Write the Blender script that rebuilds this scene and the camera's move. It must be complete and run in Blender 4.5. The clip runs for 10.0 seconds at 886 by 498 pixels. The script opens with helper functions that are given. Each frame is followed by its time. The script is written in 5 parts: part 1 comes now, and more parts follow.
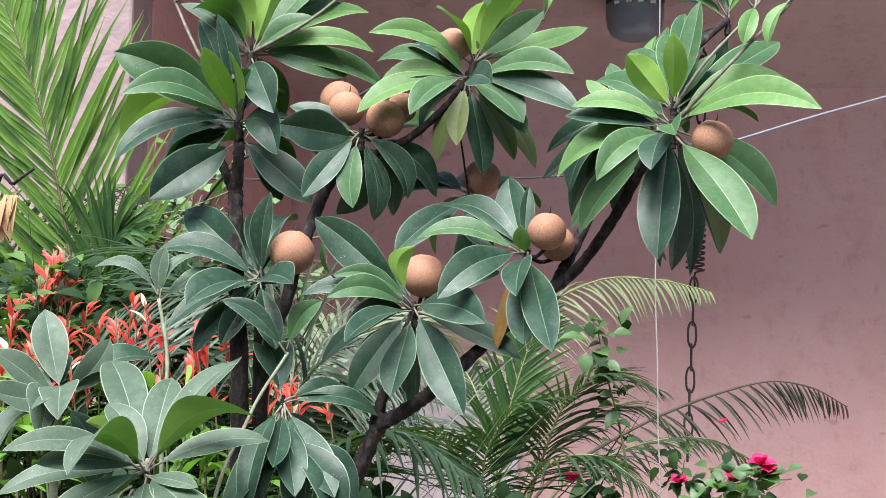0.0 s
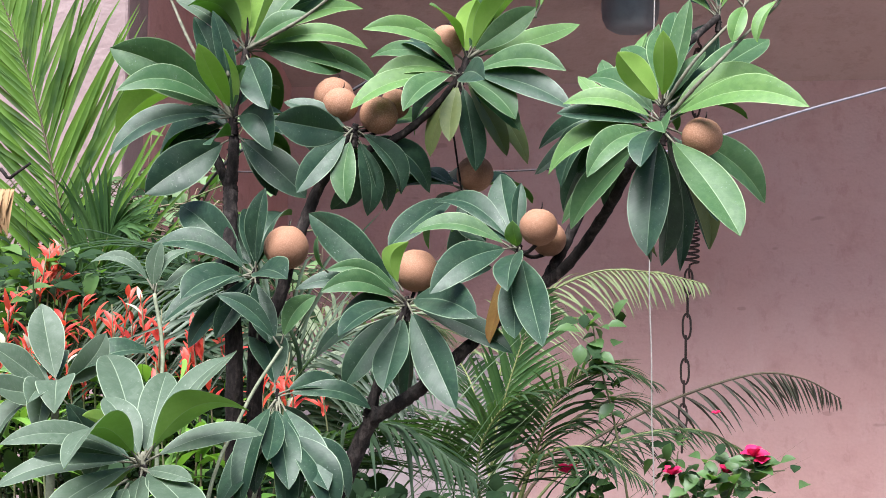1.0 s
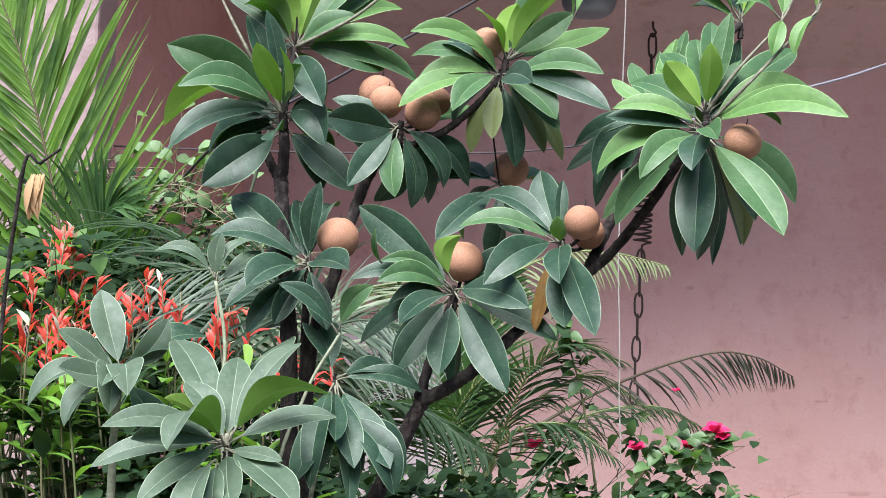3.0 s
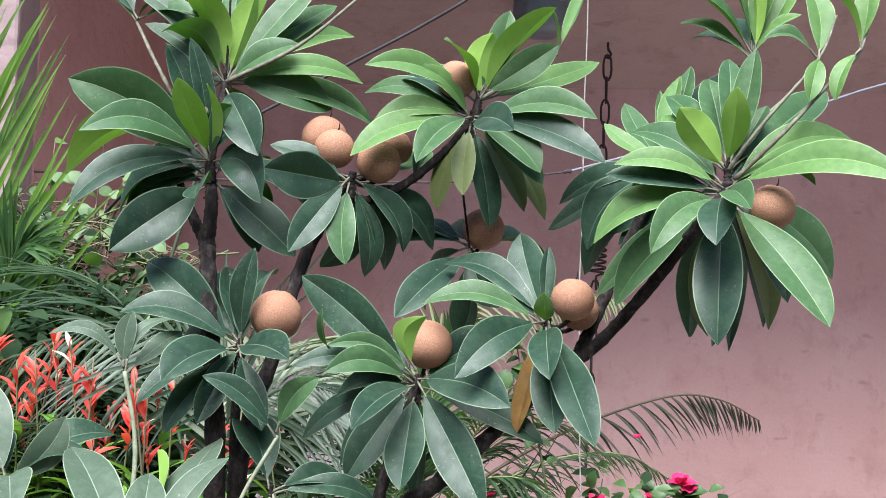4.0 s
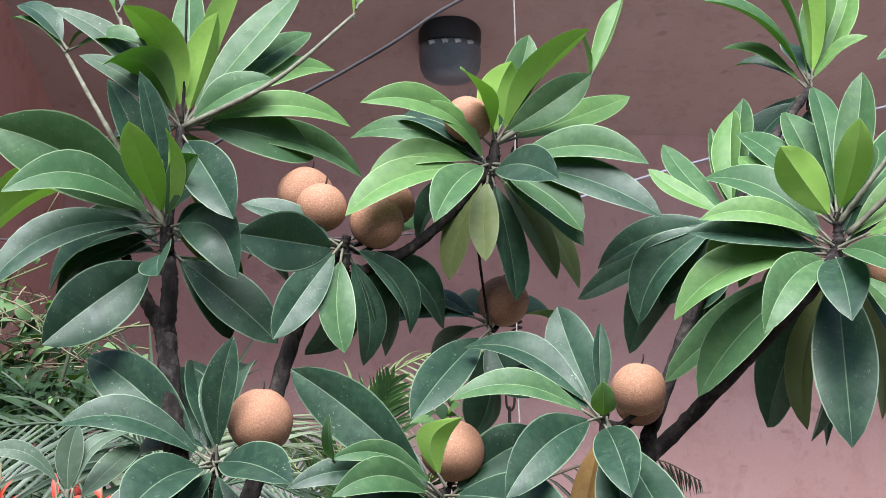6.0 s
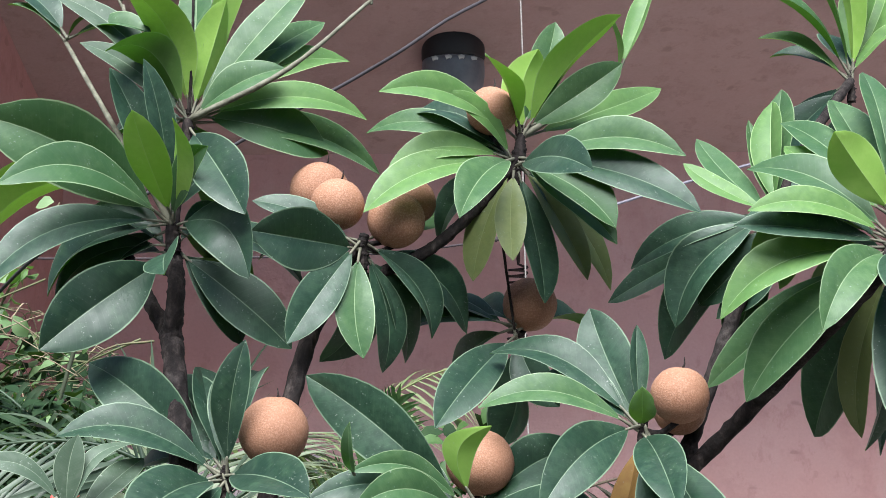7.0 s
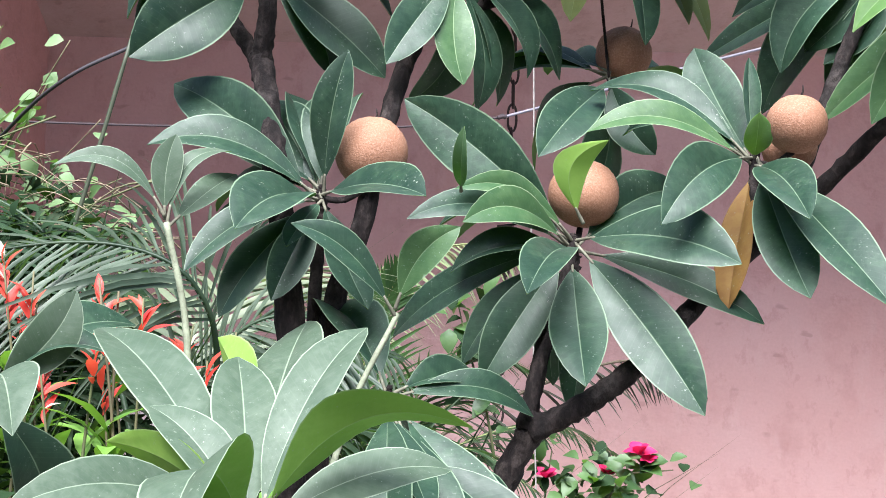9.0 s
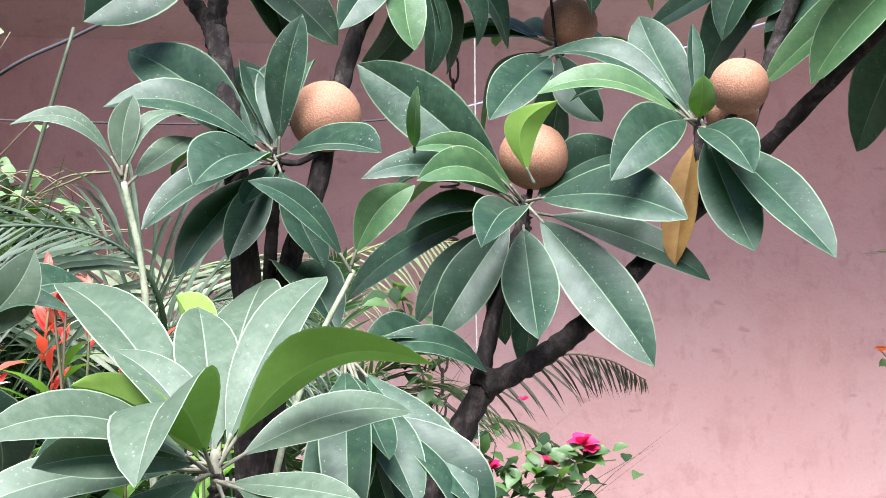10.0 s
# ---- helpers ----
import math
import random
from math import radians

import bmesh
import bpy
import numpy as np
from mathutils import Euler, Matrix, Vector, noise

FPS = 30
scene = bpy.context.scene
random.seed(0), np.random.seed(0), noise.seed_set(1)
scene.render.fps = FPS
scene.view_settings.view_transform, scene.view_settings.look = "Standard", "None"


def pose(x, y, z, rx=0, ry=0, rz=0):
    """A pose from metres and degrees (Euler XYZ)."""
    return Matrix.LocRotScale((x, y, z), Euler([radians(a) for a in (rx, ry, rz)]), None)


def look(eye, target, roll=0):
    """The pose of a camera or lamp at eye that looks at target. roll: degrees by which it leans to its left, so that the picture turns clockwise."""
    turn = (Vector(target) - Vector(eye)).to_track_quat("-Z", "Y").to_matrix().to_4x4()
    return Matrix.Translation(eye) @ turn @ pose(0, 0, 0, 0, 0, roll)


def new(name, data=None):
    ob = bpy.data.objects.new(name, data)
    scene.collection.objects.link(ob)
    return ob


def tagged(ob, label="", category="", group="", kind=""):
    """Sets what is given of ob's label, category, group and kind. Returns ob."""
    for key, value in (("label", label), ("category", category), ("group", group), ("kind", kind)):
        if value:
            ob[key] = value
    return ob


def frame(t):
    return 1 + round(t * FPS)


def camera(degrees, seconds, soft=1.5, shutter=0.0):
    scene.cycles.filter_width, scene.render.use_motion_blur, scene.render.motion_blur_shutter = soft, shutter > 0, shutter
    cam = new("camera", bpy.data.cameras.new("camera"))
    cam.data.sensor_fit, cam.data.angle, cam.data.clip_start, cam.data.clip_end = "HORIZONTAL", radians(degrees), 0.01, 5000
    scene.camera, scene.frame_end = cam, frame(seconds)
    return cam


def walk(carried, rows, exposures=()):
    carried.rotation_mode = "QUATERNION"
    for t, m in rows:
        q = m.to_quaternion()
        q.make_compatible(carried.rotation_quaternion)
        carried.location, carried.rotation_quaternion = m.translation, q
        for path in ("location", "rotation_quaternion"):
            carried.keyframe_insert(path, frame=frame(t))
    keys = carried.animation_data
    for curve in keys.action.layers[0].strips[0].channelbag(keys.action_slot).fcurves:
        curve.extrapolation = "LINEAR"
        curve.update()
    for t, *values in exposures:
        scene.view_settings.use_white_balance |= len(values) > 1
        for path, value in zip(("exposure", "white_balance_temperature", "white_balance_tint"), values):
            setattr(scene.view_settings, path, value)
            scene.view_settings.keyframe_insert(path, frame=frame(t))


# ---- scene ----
cam = camera(35.84, 10.0, soft=0.5)
PATH = [
    (0, (0.2321, 0.1610, 1.4832), (-0.1003, 2.1258, 1.6537), 1.20),
    (0.5, (0.2398, 0.1497, 1.4790), (-0.0913, 2.1178, 1.6093), 1.29),
    (1, (0.2400, 0.1439, 1.4878), (-0.0875, 2.1106, 1.6447), 1.22),
    (1.5, (0.2405, 0.1380, 1.5039), (-0.0880, 2.1010, 1.7003), 1.37),
    (2, (0.2382, 0.0972, 1.5172), (-0.0534, 2.0656, 1.7179), 1.13),
    (2.5, (0.1671, 0.0041, 1.5103), (-0.0450, 1.9858, 1.6774), 1.27),
    (2.7, (0.1268, -0.0151, 1.5010), (-0.0904, 1.9694, 1.6209), 1.56),
    (3.8, (0.0530, 0.2741, 1.5561), (-0.1314, 2.2616, 1.6820), 2.12),
    (4, (0.0303, 0.3343, 1.5959), (-0.0982, 2.3251, 1.7387), 1.65),
    (4.5, (-0.0410, 0.4314, 1.6532), (-0.0485, 2.4260, 1.7992), -0.26),
    (5, (-0.1001, 0.4698, 1.6493), (-0.0108, 2.4627, 1.7929), -0.48),
    (5.5, (-0.1277, 0.5334, 1.6442), (-0.0531, 2.5258, 1.8023), -0.33),
    (5.7, (-0.1244, 0.5801, 1.6464), (-0.0700, 2.5709, 1.8304), -0.32),
    (7, (-0.1460, 0.7240, 1.6310), (-0.0915, 2.7072, 1.8840), -0.63),
    (7.5, (-0.1721, 0.7200, 1.6157), (-0.1110, 2.7027, 1.8710), -0.68),
    (8, (-0.2002, 0.7543, 1.5397), (-0.1617, 2.7449, 1.7300), 0.46),
    (8.5, (-0.2399, 0.7866, 1.4988), (-0.2064, 2.7805, 1.6515), 1.39),
    (9, (-0.2576, 0.7924, 1.4669), (-0.1498, 2.7836, 1.6201), 0.85),
    (9.5, (-0.2715, 0.7927, 1.4414), (-0.1094, 2.7806, 1.5892), 0.43),
    (10, (-0.2702, 0.7761, 1.4284), (-0.0734, 2.7596, 1.5926), 0.18),
]
walk(cam, [(t, look(eye, target, roll)) for t, eye, target, roll in PATH], exposures=[(0, 1.46, 6400, 10), (5.5, 1.38, 6250, 9), (7.5, 1.31, 6300, 8), (8.0, 1.28, 6300, 9), (8.5, 1.60, 6250, 12), (9, 1.74, 6250, 12), (10, 1.90, 6280, 12)])

# ---------------------------------------------------------------- light
world = bpy.data.worlds.new("sky")
scene.world = world
world.use_nodes = True
wn, wl = world.node_tree.nodes, world.node_tree.links
wn.clear()
sky = wn.new("ShaderNodeTexSky")
sky.sky_type = "NISHITA"
sky.sun_disc = False
sky.sun_elevation, sky.sun_rotation = radians(57), radians(189)
sky.air_density, sky.dust_density, sky.ozone_density = 1.2, 1.2, 1.5
wbg, wout = wn.new("ShaderNodeBackground"), wn.new("ShaderNodeOutputWorld")
wbg.inputs["Strength"].default_value = 0.075
wl.new(sky.outputs[0], wbg.inputs["Color"])
wl.new(wbg.outputs[0], wout.inputs["Surface"])

sun = new("sun", bpy.data.lights.new("sun", "SUN"))
sun.data.energy, sun.data.angle, sun.data.color = 4.9, radians(46), (0.975, 0.995, 0.965)
sun.matrix_world = look((-0.45, -2.70, 4.22), (0, 0, 0))

# ---------------------------------------------------------------- materials


class Mat:
    """A node material under construction: a Principled shader and short helpers."""

    def __init__(self, name, color=(0.5, 0.5, 0.5), rough=0.7, metal=0.0, spec=0.5):
        self.m = bpy.data.materials.new(name)
        self.m.use_nodes = True
        self.n, self.l = self.m.node_tree.nodes, self.m.node_tree.links
        self.out, self.p = self.n["Material Output"], self.n["Principled BSDF"]
        self.p.inputs["Base Color"].default_value = (*color, 1)
        self.p.inputs["Roughness"].default_value = rough
        self.p.inputs["Metallic"].default_value = metal
        self.p.inputs["Specular IOR Level"].default_value = spec
        self.coord = self.n.new("ShaderNodeTexCoord")

    def put(self, a, b):
        self.l.new(a, b)

    def noise(self, scale, detail=5.0, rough=0.6, src="Object", stretch=None):
        t = self.n.new("ShaderNodeTexNoise")
        t.inputs["Scale"].default_value, t.inputs["Detail"].default_value, t.inputs["Roughness"].default_value = scale, detail, rough
        if stretch:
            mp = self.n.new("ShaderNodeMapping")
            mp.inputs["Scale"].default_value = stretch
            self.put(self.coord.outputs[src], mp.inputs["Vector"])
            self.put(mp.outputs[0], t.inputs["Vector"])
        else:
            self.put(self.coord.outputs[src], t.inputs["Vector"])
        return t.outputs["Fac"]

    def ramp(self, fac, *stops):
        r = self.n.new("ShaderNodeValToRGB")
        e = r.color_ramp.elements
        while len(e) < len(stops):
            e.new(0.5)
        for k, (pos, c) in enumerate(stops):
            e[k].position = pos
            e[k].color = (*c, 1) if len(c) == 3 else c
        self.put(fac, r.inputs["Fac"])
        return r.outputs["Color"]

    def mix(self, fac, a, b, kind="MIX"):
        x = self.n.new("ShaderNodeMix")
        x.data_type, x.blend_type = "RGBA", kind
        for sock, v in ((x.inputs[0], fac), (x.inputs[6], a), (x.inputs[7], b)):
            if hasattr(v, "is_linked"):
                self.put(v, sock)
            elif isinstance(v, tuple):
                sock.default_value = (*v, 1)
            else:
                sock.default_value = v
        return x.outputs[2]

    def math(self, op, a, b=0.0, clamp=False):
        x = self.n.new("ShaderNodeMath")
        x.operation, x.use_clamp = op, clamp
        for sock, v in zip(x.inputs, (a, b)):
            if hasattr(v, "is_linked"):
                self.put(v, sock)
            else:
                sock.default_value = v
        return x.outputs[0]

    def bump(self, height, strength=0.3, dist=0.01):
        b = self.n.new("ShaderNodeBump")
        b.inputs["Strength"].default_value, b.inputs["Distance"].default_value = strength, dist
        self.put(height, b.inputs["Height"])
        self.put(b.outputs[0], self.p.inputs["Normal"])

    def color(self, c):
        self.put(c, self.p.inputs["Base Color"])

    def rand(self):
        return self.n.new("ShaderNodeObjectInfo").outputs["Random"]

    def island(self):
        return self.n.new("ShaderNodeNewGeometry").outputs["Random Per Island"]

    def translucent(self, color, fac):
        t, mx = self.n.new("ShaderNodeBsdfTranslucent"), self.n.new("ShaderNodeMixShader")
        if hasattr(color, "is_linked"):
            self.put(color, t.inputs["Color"])
        else:
            t.inputs["Color"].default_value = (*color, 1)
        mx.inputs[0].default_value = fac
        self.put(self.p.outputs[0], mx.inputs[1])
        self.put(t.outputs[0], mx.inputs[2])
        self.put(mx.outputs[0], self.out.inputs["Surface"])


def plaster(name, base, stain, pale):
    """Painted, weathered plaster: broad blotches, trowel relief, fine grain and hairline scuffs."""
    m = Mat(name, base, 0.62, spec=0.45)
    big, mid, fine = m.noise(0.9, 4), m.noise(5, 6, 0.65), m.noise(70, 4)
    c = m.mix(m.ramp(big, (0.35, (0, 0, 0)), (0.7, (1, 1, 1))), base, pale)
    c = m.mix(m.ramp(mid, (0.52, (0, 0, 0)), (0.75, (0.7, 0.7, 0.7))), c, stain)
    streak = m.noise(2.2, 6, 0.7, stretch=(5, 5, 3.2))
    c = m.mix(m.ramp(streak, (0.55, (0, 0, 0)), (0.63, (0.50, 0.50, 0.50)), (0.72, (0, 0, 0))), c, stain)
    smear = m.noise(3.4, 5, 0.6, stretch=(2.4, 2.4, 1.0))
    c = m.mix(m.ramp(smear, (0.58, (0, 0, 0)), (0.68, (0.45, 0.45, 0.45)), (0.80, (0.1, 0.1, 0.1))), c, pale)
    dash = m.noise(4.6, 2, 0.5, stretch=(1.3, 1.3, 3.0))
    c = m.mix(m.ramp(dash, (0.69, (0, 0, 0)), (0.73, (0.45, 0.45, 0.45))), c, tuple(v * 0.72 for v in stain))
    m.color(m.mix(0.06, c, m.ramp(fine, (0.3, (0.25, 0.25, 0.25)), (0.7, (0.9, 0.9, 0.9))), "OVERLAY"))
    trowel = m.noise(9, 3, 0.55, stretch=(1.0, 1.0, 1.35))
    tick = m.noise(16, 2, 0.5, stretch=(1.0, 1.0, 1.5))
    h = m.math("ADD", m.math("ADD", mid, m.math("MULTIPLY", trowel, 1.1)), m.math("MULTIPLY", fine, 0.08))
    h = m.math("ADD", h, m.math("MULTIPLY", tick, 0.6))
    m.bump(h, 0.6, 0.010)
    return m.m


WALL_PINK = plaster("pink_plaster", (0.478, 0.266, 0.255), (0.390, 0.203, 0.194), (0.515, 0.325, 0.322))
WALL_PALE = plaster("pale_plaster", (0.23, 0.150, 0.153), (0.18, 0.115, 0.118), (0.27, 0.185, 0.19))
WALL_LILAC = plaster("lilac_grey_plaster", (0.50, 0.40, 0.43), (0.43, 0.33, 0.36), (0.56, 0.46, 0.49))
WALL_SKY_BLOCK = plaster("grey_plaster", (0.22, 0.21, 0.20), (0.17, 0.16, 0.15), (0.27, 0.26, 0.25))
FLOOR_CEMENT = plaster("grey_cement", (0.42, 0.40, 0.385), (0.34, 0.325, 0.31), (0.48, 0.46, 0.445))
# Darker than the back wall: the side wall's shade is put into its colour.
WALL_SHADED = plaster("shaded_maroon_plaster", (0.40, 0.198, 0.190), (0.34, 0.158, 0.152), (0.44, 0.235, 0.228))
CEILING = plaster("brown_plaster", (0.315, 0.208, 0.202), (0.26, 0.166, 0.162), (0.36, 0.25, 0.245))


def leaf_side(name, base, deep, rib, back, glow, glow_amount, rough, spec, dust_film=0.30):
    """One side of a leathery leaf: veins, pale midrib and rim by the leaf's own coordinates, spots and dust."""
    m = Mat(name, base, rough, spec=spec)
    uv = m.n.new("ShaderNodeSeparateXYZ")
    m.put(m.coord.outputs["UV"], uv.inputs[0])
    across = m.math("ABSOLUTE", m.math("SUBTRACT", uv.outputs[0], 0.5))
    along = uv.outputs[1]
    c = m.mix(m.rand(), base, deep)
    blot = m.noise(28, 5)
    c = m.mix(m.ramp(blot, (0.4, (0, 0, 0)), (0.75, (0.6, 0.6, 0.6))), c, back)
    mottle = m.noise(140, 5, 0.7)
    c = m.mix(m.ramp(mottle, (0.40, (0.7, 0.7, 0.7)), (0.58, (0, 0, 0))), c, deep)
    patch = m.noise(70, 3, 0.5)
    c = m.mix(m.ramp(patch, (0.56, (0, 0, 0)), (0.70, (0.4, 0.4, 0.4))), c, back)
    # side veins leave the midrib aslant
    vein = m.math("SINE", m.math("MULTIPLY", m.math("SUBTRACT", along, m.math("MULTIPLY", across, 0.22)), 150.0))
    c = m.mix(m.math("MULTIPLY", m.math("GREATER_THAN", vein, 0.9), 0.025), c, rib)
    ribline = m.ramp(across, (0.006, (1, 1, 1)), (0.016, (0, 0, 0)))
    rim = m.ramp(across, (0.471, (0, 0, 0)), (0.483, (1, 1, 1)))
    c = m.mix(m.math("MULTIPLY", ribline, 0.45), c, rib)
    c = m.mix(m.math("MULTIPLY", rim, 0.55), c, rib)
    speck = m.noise(330, 3, 0.7)
    worn = m.math("MULTIPLY", m.ramp(speck, (0.63, (0, 0, 0)), (0.69, (0.5, 0.5, 0.5))), m.ramp(m.noise(45, 3), (0.48, (0, 0, 0)), (0.66, (1, 1, 1))))
    c = m.mix(worn, c, (0.40, 0.46, 0.36))
    fleck = m.n.new("ShaderNodeTexVoronoi")
    fleck.inputs["Scale"].default_value = 230
    m.put(m.coord.outputs["Object"], fleck.inputs["Vector"])
    dots = m.math("MULTIPLY", m.ramp(fleck.outputs["Distance"], (0.07, (0.5, 0.5, 0.5)), (0.19, (0, 0, 0))), m.ramp(m.noise(60, 3), (0.52, (0, 0, 0)), (0.66, (1, 1, 1))))
    c = m.mix(dots, c, (0.34, 0.40, 0.33))
    dusty = m.noise(9, 5, 0.7)
    c = m.mix(m.ramp(dusty, (0.5, (0, 0, 0)), (0.8, (dust_film,) * 3)), c, (0.24, 0.28, 0.24))
    m.color(c)
    dust = m.noise(60, 4)
    m.put(m.ramp(dust, (0.3, (rough - 0.06,) * 3), (0.75, (rough + 0.14,) * 3)), m.p.inputs["Roughness"])
    m.bump(m.math("ADD", m.math("MULTIPLY", vein, 0.014), m.math("ADD", m.math("MULTIPLY", blot, 0.9), m.math("MULTIPLY", mottle, 0.30))), 0.32, 0.0018)
    m.translucent(glow, glow_amount)
    return m.m


LEAF = {
    "mature": (
        leaf_side("leaf_upper_side", (0.026, 0.060, 0.037), (0.010, 0.029, 0.019), (0.25, 0.34, 0.22), (0.038, 0.078, 0.043), (0.12, 0.34, 0.03), 0.12, 0.44, 0.36, 0.13),
        leaf_side("leaf_under_side", (0.100, 0.195, 0.040), (0.065, 0.145, 0.034), (0.36, 0.46, 0.22), (0.140, 0.235, 0.065), (0.30, 0.60, 0.05), 0.34, 0.6, 0.2, 0.15),
    ),
    "dusty": (
        leaf_side("dusty_leaf_upper_side", (0.074, 0.104, 0.072), (0.050, 0.078, 0.052), (0.36, 0.43, 0.31), (0.102, 0.132, 0.098), (0.14, 0.36, 0.04), 0.14, 0.50, 0.30, 0.18),
        # Under side brightened: light shining through the leaf is put into the colour.
        leaf_side("dusty_leaf_under_side", (0.285, 0.520, 0.090), (0.230, 0.440, 0.075), (0.50, 0.62, 0.34), (0.33, 0.54, 0.12), (0.48, 0.80, 0.10), 0.30, 0.6, 0.3, 0.08),
    ),
    "fresh": (
        leaf_side("fresh_leaf_upper_side", (0.064, 0.125, 0.050), (0.036, 0.085, 0.036), (0.38, 0.48, 0.28), (0.092, 0.160, 0.070), (0.24, 0.48, 0.07), 0.20, 0.45, 0.30, 0.16),
        leaf_side("fresh_leaf_under_side", (0.155, 0.270, 0.070), (0.110, 0.210, 0.058), (0.42, 0.52, 0.28), (0.195, 0.305, 0.10), (0.42, 0.70, 0.10), 0.36, 0.6, 0.3, 0.12),
    ),
    "young": (
        leaf_side("young_leaf_upper_side", (0.108, 0.200, 0.060), (0.070, 0.145, 0.046), (0.44, 0.55, 0.28), (0.145, 0.240, 0.080), (0.40, 0.64, 0.12), 0.24, 0.48, 0.36, 0.08),
        # Lighter than its own green, to stand for light coming through from behind.
        leaf_side("young_leaf_under_side", (0.330, 0.520, 0.105), (0.260, 0.440, 0.090), (0.50, 0.61, 0.32), (0.38, 0.55, 0.14), (0.55, 0.85, 0.14), 0.34, 0.6, 0.3, 0.08),
    ),
    "olive": (
        leaf_side("olive_leaf_upper_side", (0.16, 0.19, 0.065), (0.13, 0.165, 0.06), (0.33, 0.36, 0.17), (0.20, 0.22, 0.09), (0.25, 0.30, 0.05), 0.2, 0.5, 0.4),
        leaf_side("olive_leaf_under_side", (0.18, 0.19, 0.08), (0.15, 0.16, 0.07), (0.33, 0.34, 0.17), (0.22, 0.22, 0.10), (0.25, 0.30, 0.05), 0.3, 0.65, 0.3),
    ),
    "withered": (
        leaf_side("withered_leaf_upper_side", (0.27, 0.155, 0.042), (0.20, 0.10, 0.034), (0.16, 0.07, 0.03), (0.32, 0.20, 0.06), (0.45, 0.24, 0.04), 0.25, 0.6, 0.3),
        leaf_side("withered_leaf_under_side", (0.34, 0.19, 0.06), (0.26, 0.13, 0.05), (0.16, 0.07, 0.03), (0.38, 0.23, 0.08), (0.45, 0.24, 0.04), 0.3, 0.7, 0.3),
    ),
}
KIND = {"m": "mature", "d": "mature", "g": "mature", "y": "young", "o": "olive", "b": "olive", "w": "withered", "s": "dusty", "n": "fresh"}


def bark_material():
    """Dark flaky bark: fissures along the stem, grey scales and lichen on the raised parts."""
    m = Mat("bark", (0.06, 0.05, 0.045), 0.9, spec=0.2)
    a, b = m.noise(1.0, 6, 0.7, stretch=(95, 95, 34)), m.noise(260, 4)
    scale = m.n.new("ShaderNodeTexVoronoi")
    scale.inputs["Scale"].default_value = 120
    m.put(m.coord.outputs["Object"], scale.inputs["Vector"])
    c = m.ramp(a, (0.32, (0.006, 0.005, 0.005)), (0.50, (0.019, 0.014, 0.014)), (0.62, (0.046, 0.035, 0.033)), (0.80, (0.14, 0.112, 0.104)))
    c = m.mix(m.ramp(m.noise(30, 5), (0.55, (0, 0, 0)), (0.70, (0.6, 0.6, 0.6))), c, (0.085, 0.072, 0.070))
    m.color(m.mix(m.ramp(b, (0.35, (0.6, 0.6, 0.6)), (0.5, (0, 0, 0))), c, (0.015, 0.012, 0.012)))
    h = m.math("ADD", m.math("ADD", a, m.math("MULTIPLY", b, 0.3)), m.math("MULTIPLY", scale.outputs["Distance"], 0.5))
    m.bump(h, 0.7, 0.004)
    return m.m


def twig_material():
    m = Mat("green_twig", (0.17, 0.17, 0.10), 0.75, spec=0.3)
    a = m.noise(120, 5)
    m.color(m.ramp(a, (0.3, (0.085, 0.080, 0.058)), (0.6, (0.180, 0.170, 0.130)), (0.85, (0.32, 0.31, 0.25))))
    m.bump(a, 0.5, 0.001)
    return m.m


def stem_material():
    m = Mat("pale_green_stem", (0.2, 0.22, 0.15), 0.7, spec=0.3)
    a, b = m.noise(45, 5), m.noise(260, 4)
    c = m.ramp(a, (0.3, (0.13, 0.14, 0.095)), (0.6, (0.24, 0.26, 0.185)), (0.85, (0.36, 0.37, 0.29)))
    m.color(m.mix(m.ramp(b, (0.34, (0.5, 0.5, 0.5)), (0.48, (0, 0, 0))), c, (0.09, 0.08, 0.06)))
    m.bump(b, 0.4, 0.0012)
    return m.m


def fruit_material():
    """Scurfy russet skin: grainy fine specks over broad warm patches."""
    m = Mat("scurfy_fruit_skin", (0.42, 0.20, 0.10), 0.72, spec=0.3)
    broad, grain, fine = m.noise(26, 4), m.noise(620, 2, 0.65), m.noise(1000, 2)
    c = m.ramp(broad, (0.3, (0.245, 0.112, 0.066)), (0.7, (0.345, 0.168, 0.104)))
    c = m.mix(m.ramp(grain, (0.44, (0, 0, 0)), (0.68, (0.55, 0.55, 0.55))), c, (0.50, 0.295, 0.215))
    c = m.mix(m.ramp(fine, (0.34, (0.4, 0.4, 0.4)), (0.46, (0, 0, 0))), c, (0.15, 0.068, 0.044))
    scar = m.noise(60, 5, 0.7)
    c = m.mix(m.ramp(scar, (0.60, (0, 0, 0)), (0.70, (0.45, 0.45, 0.45))), c, (0.20, 0.095, 0.06))
    m.color(m.mix(m.math("MULTIPLY", m.rand(), 0.35), c, (0.24, 0.112, 0.07)))
    m.bump(m.math("ADD", grain, m.math("MULTIPLY", fine, 0.4)), 0.7, 0.0007)
    return m.m


BARK, TWIG, STEM, FRUIT = bark_material(), twig_material(), stem_material(), fruit_material()


def foliage(name, a, b, c, rough=0.5, glow=(0.2, 0.45, 0.04), amount=0.2, spec=0.4):
    m = Mat(name, a, rough, spec=spec)
    k = m.mix(m.math("FRACT", m.math("ADD", m.island(), m.rand())), a, b)
    n = m.noise(14, 4)
    m.color(m.mix(m.ramp(n, (0.45, (0, 0, 0)), (0.8, (0.7, 0.7, 0.7))), k, c))
    m.bump(m.noise(90, 3), 0.2, 0.002)
    m.translucent(glow, amount)
    return m.m


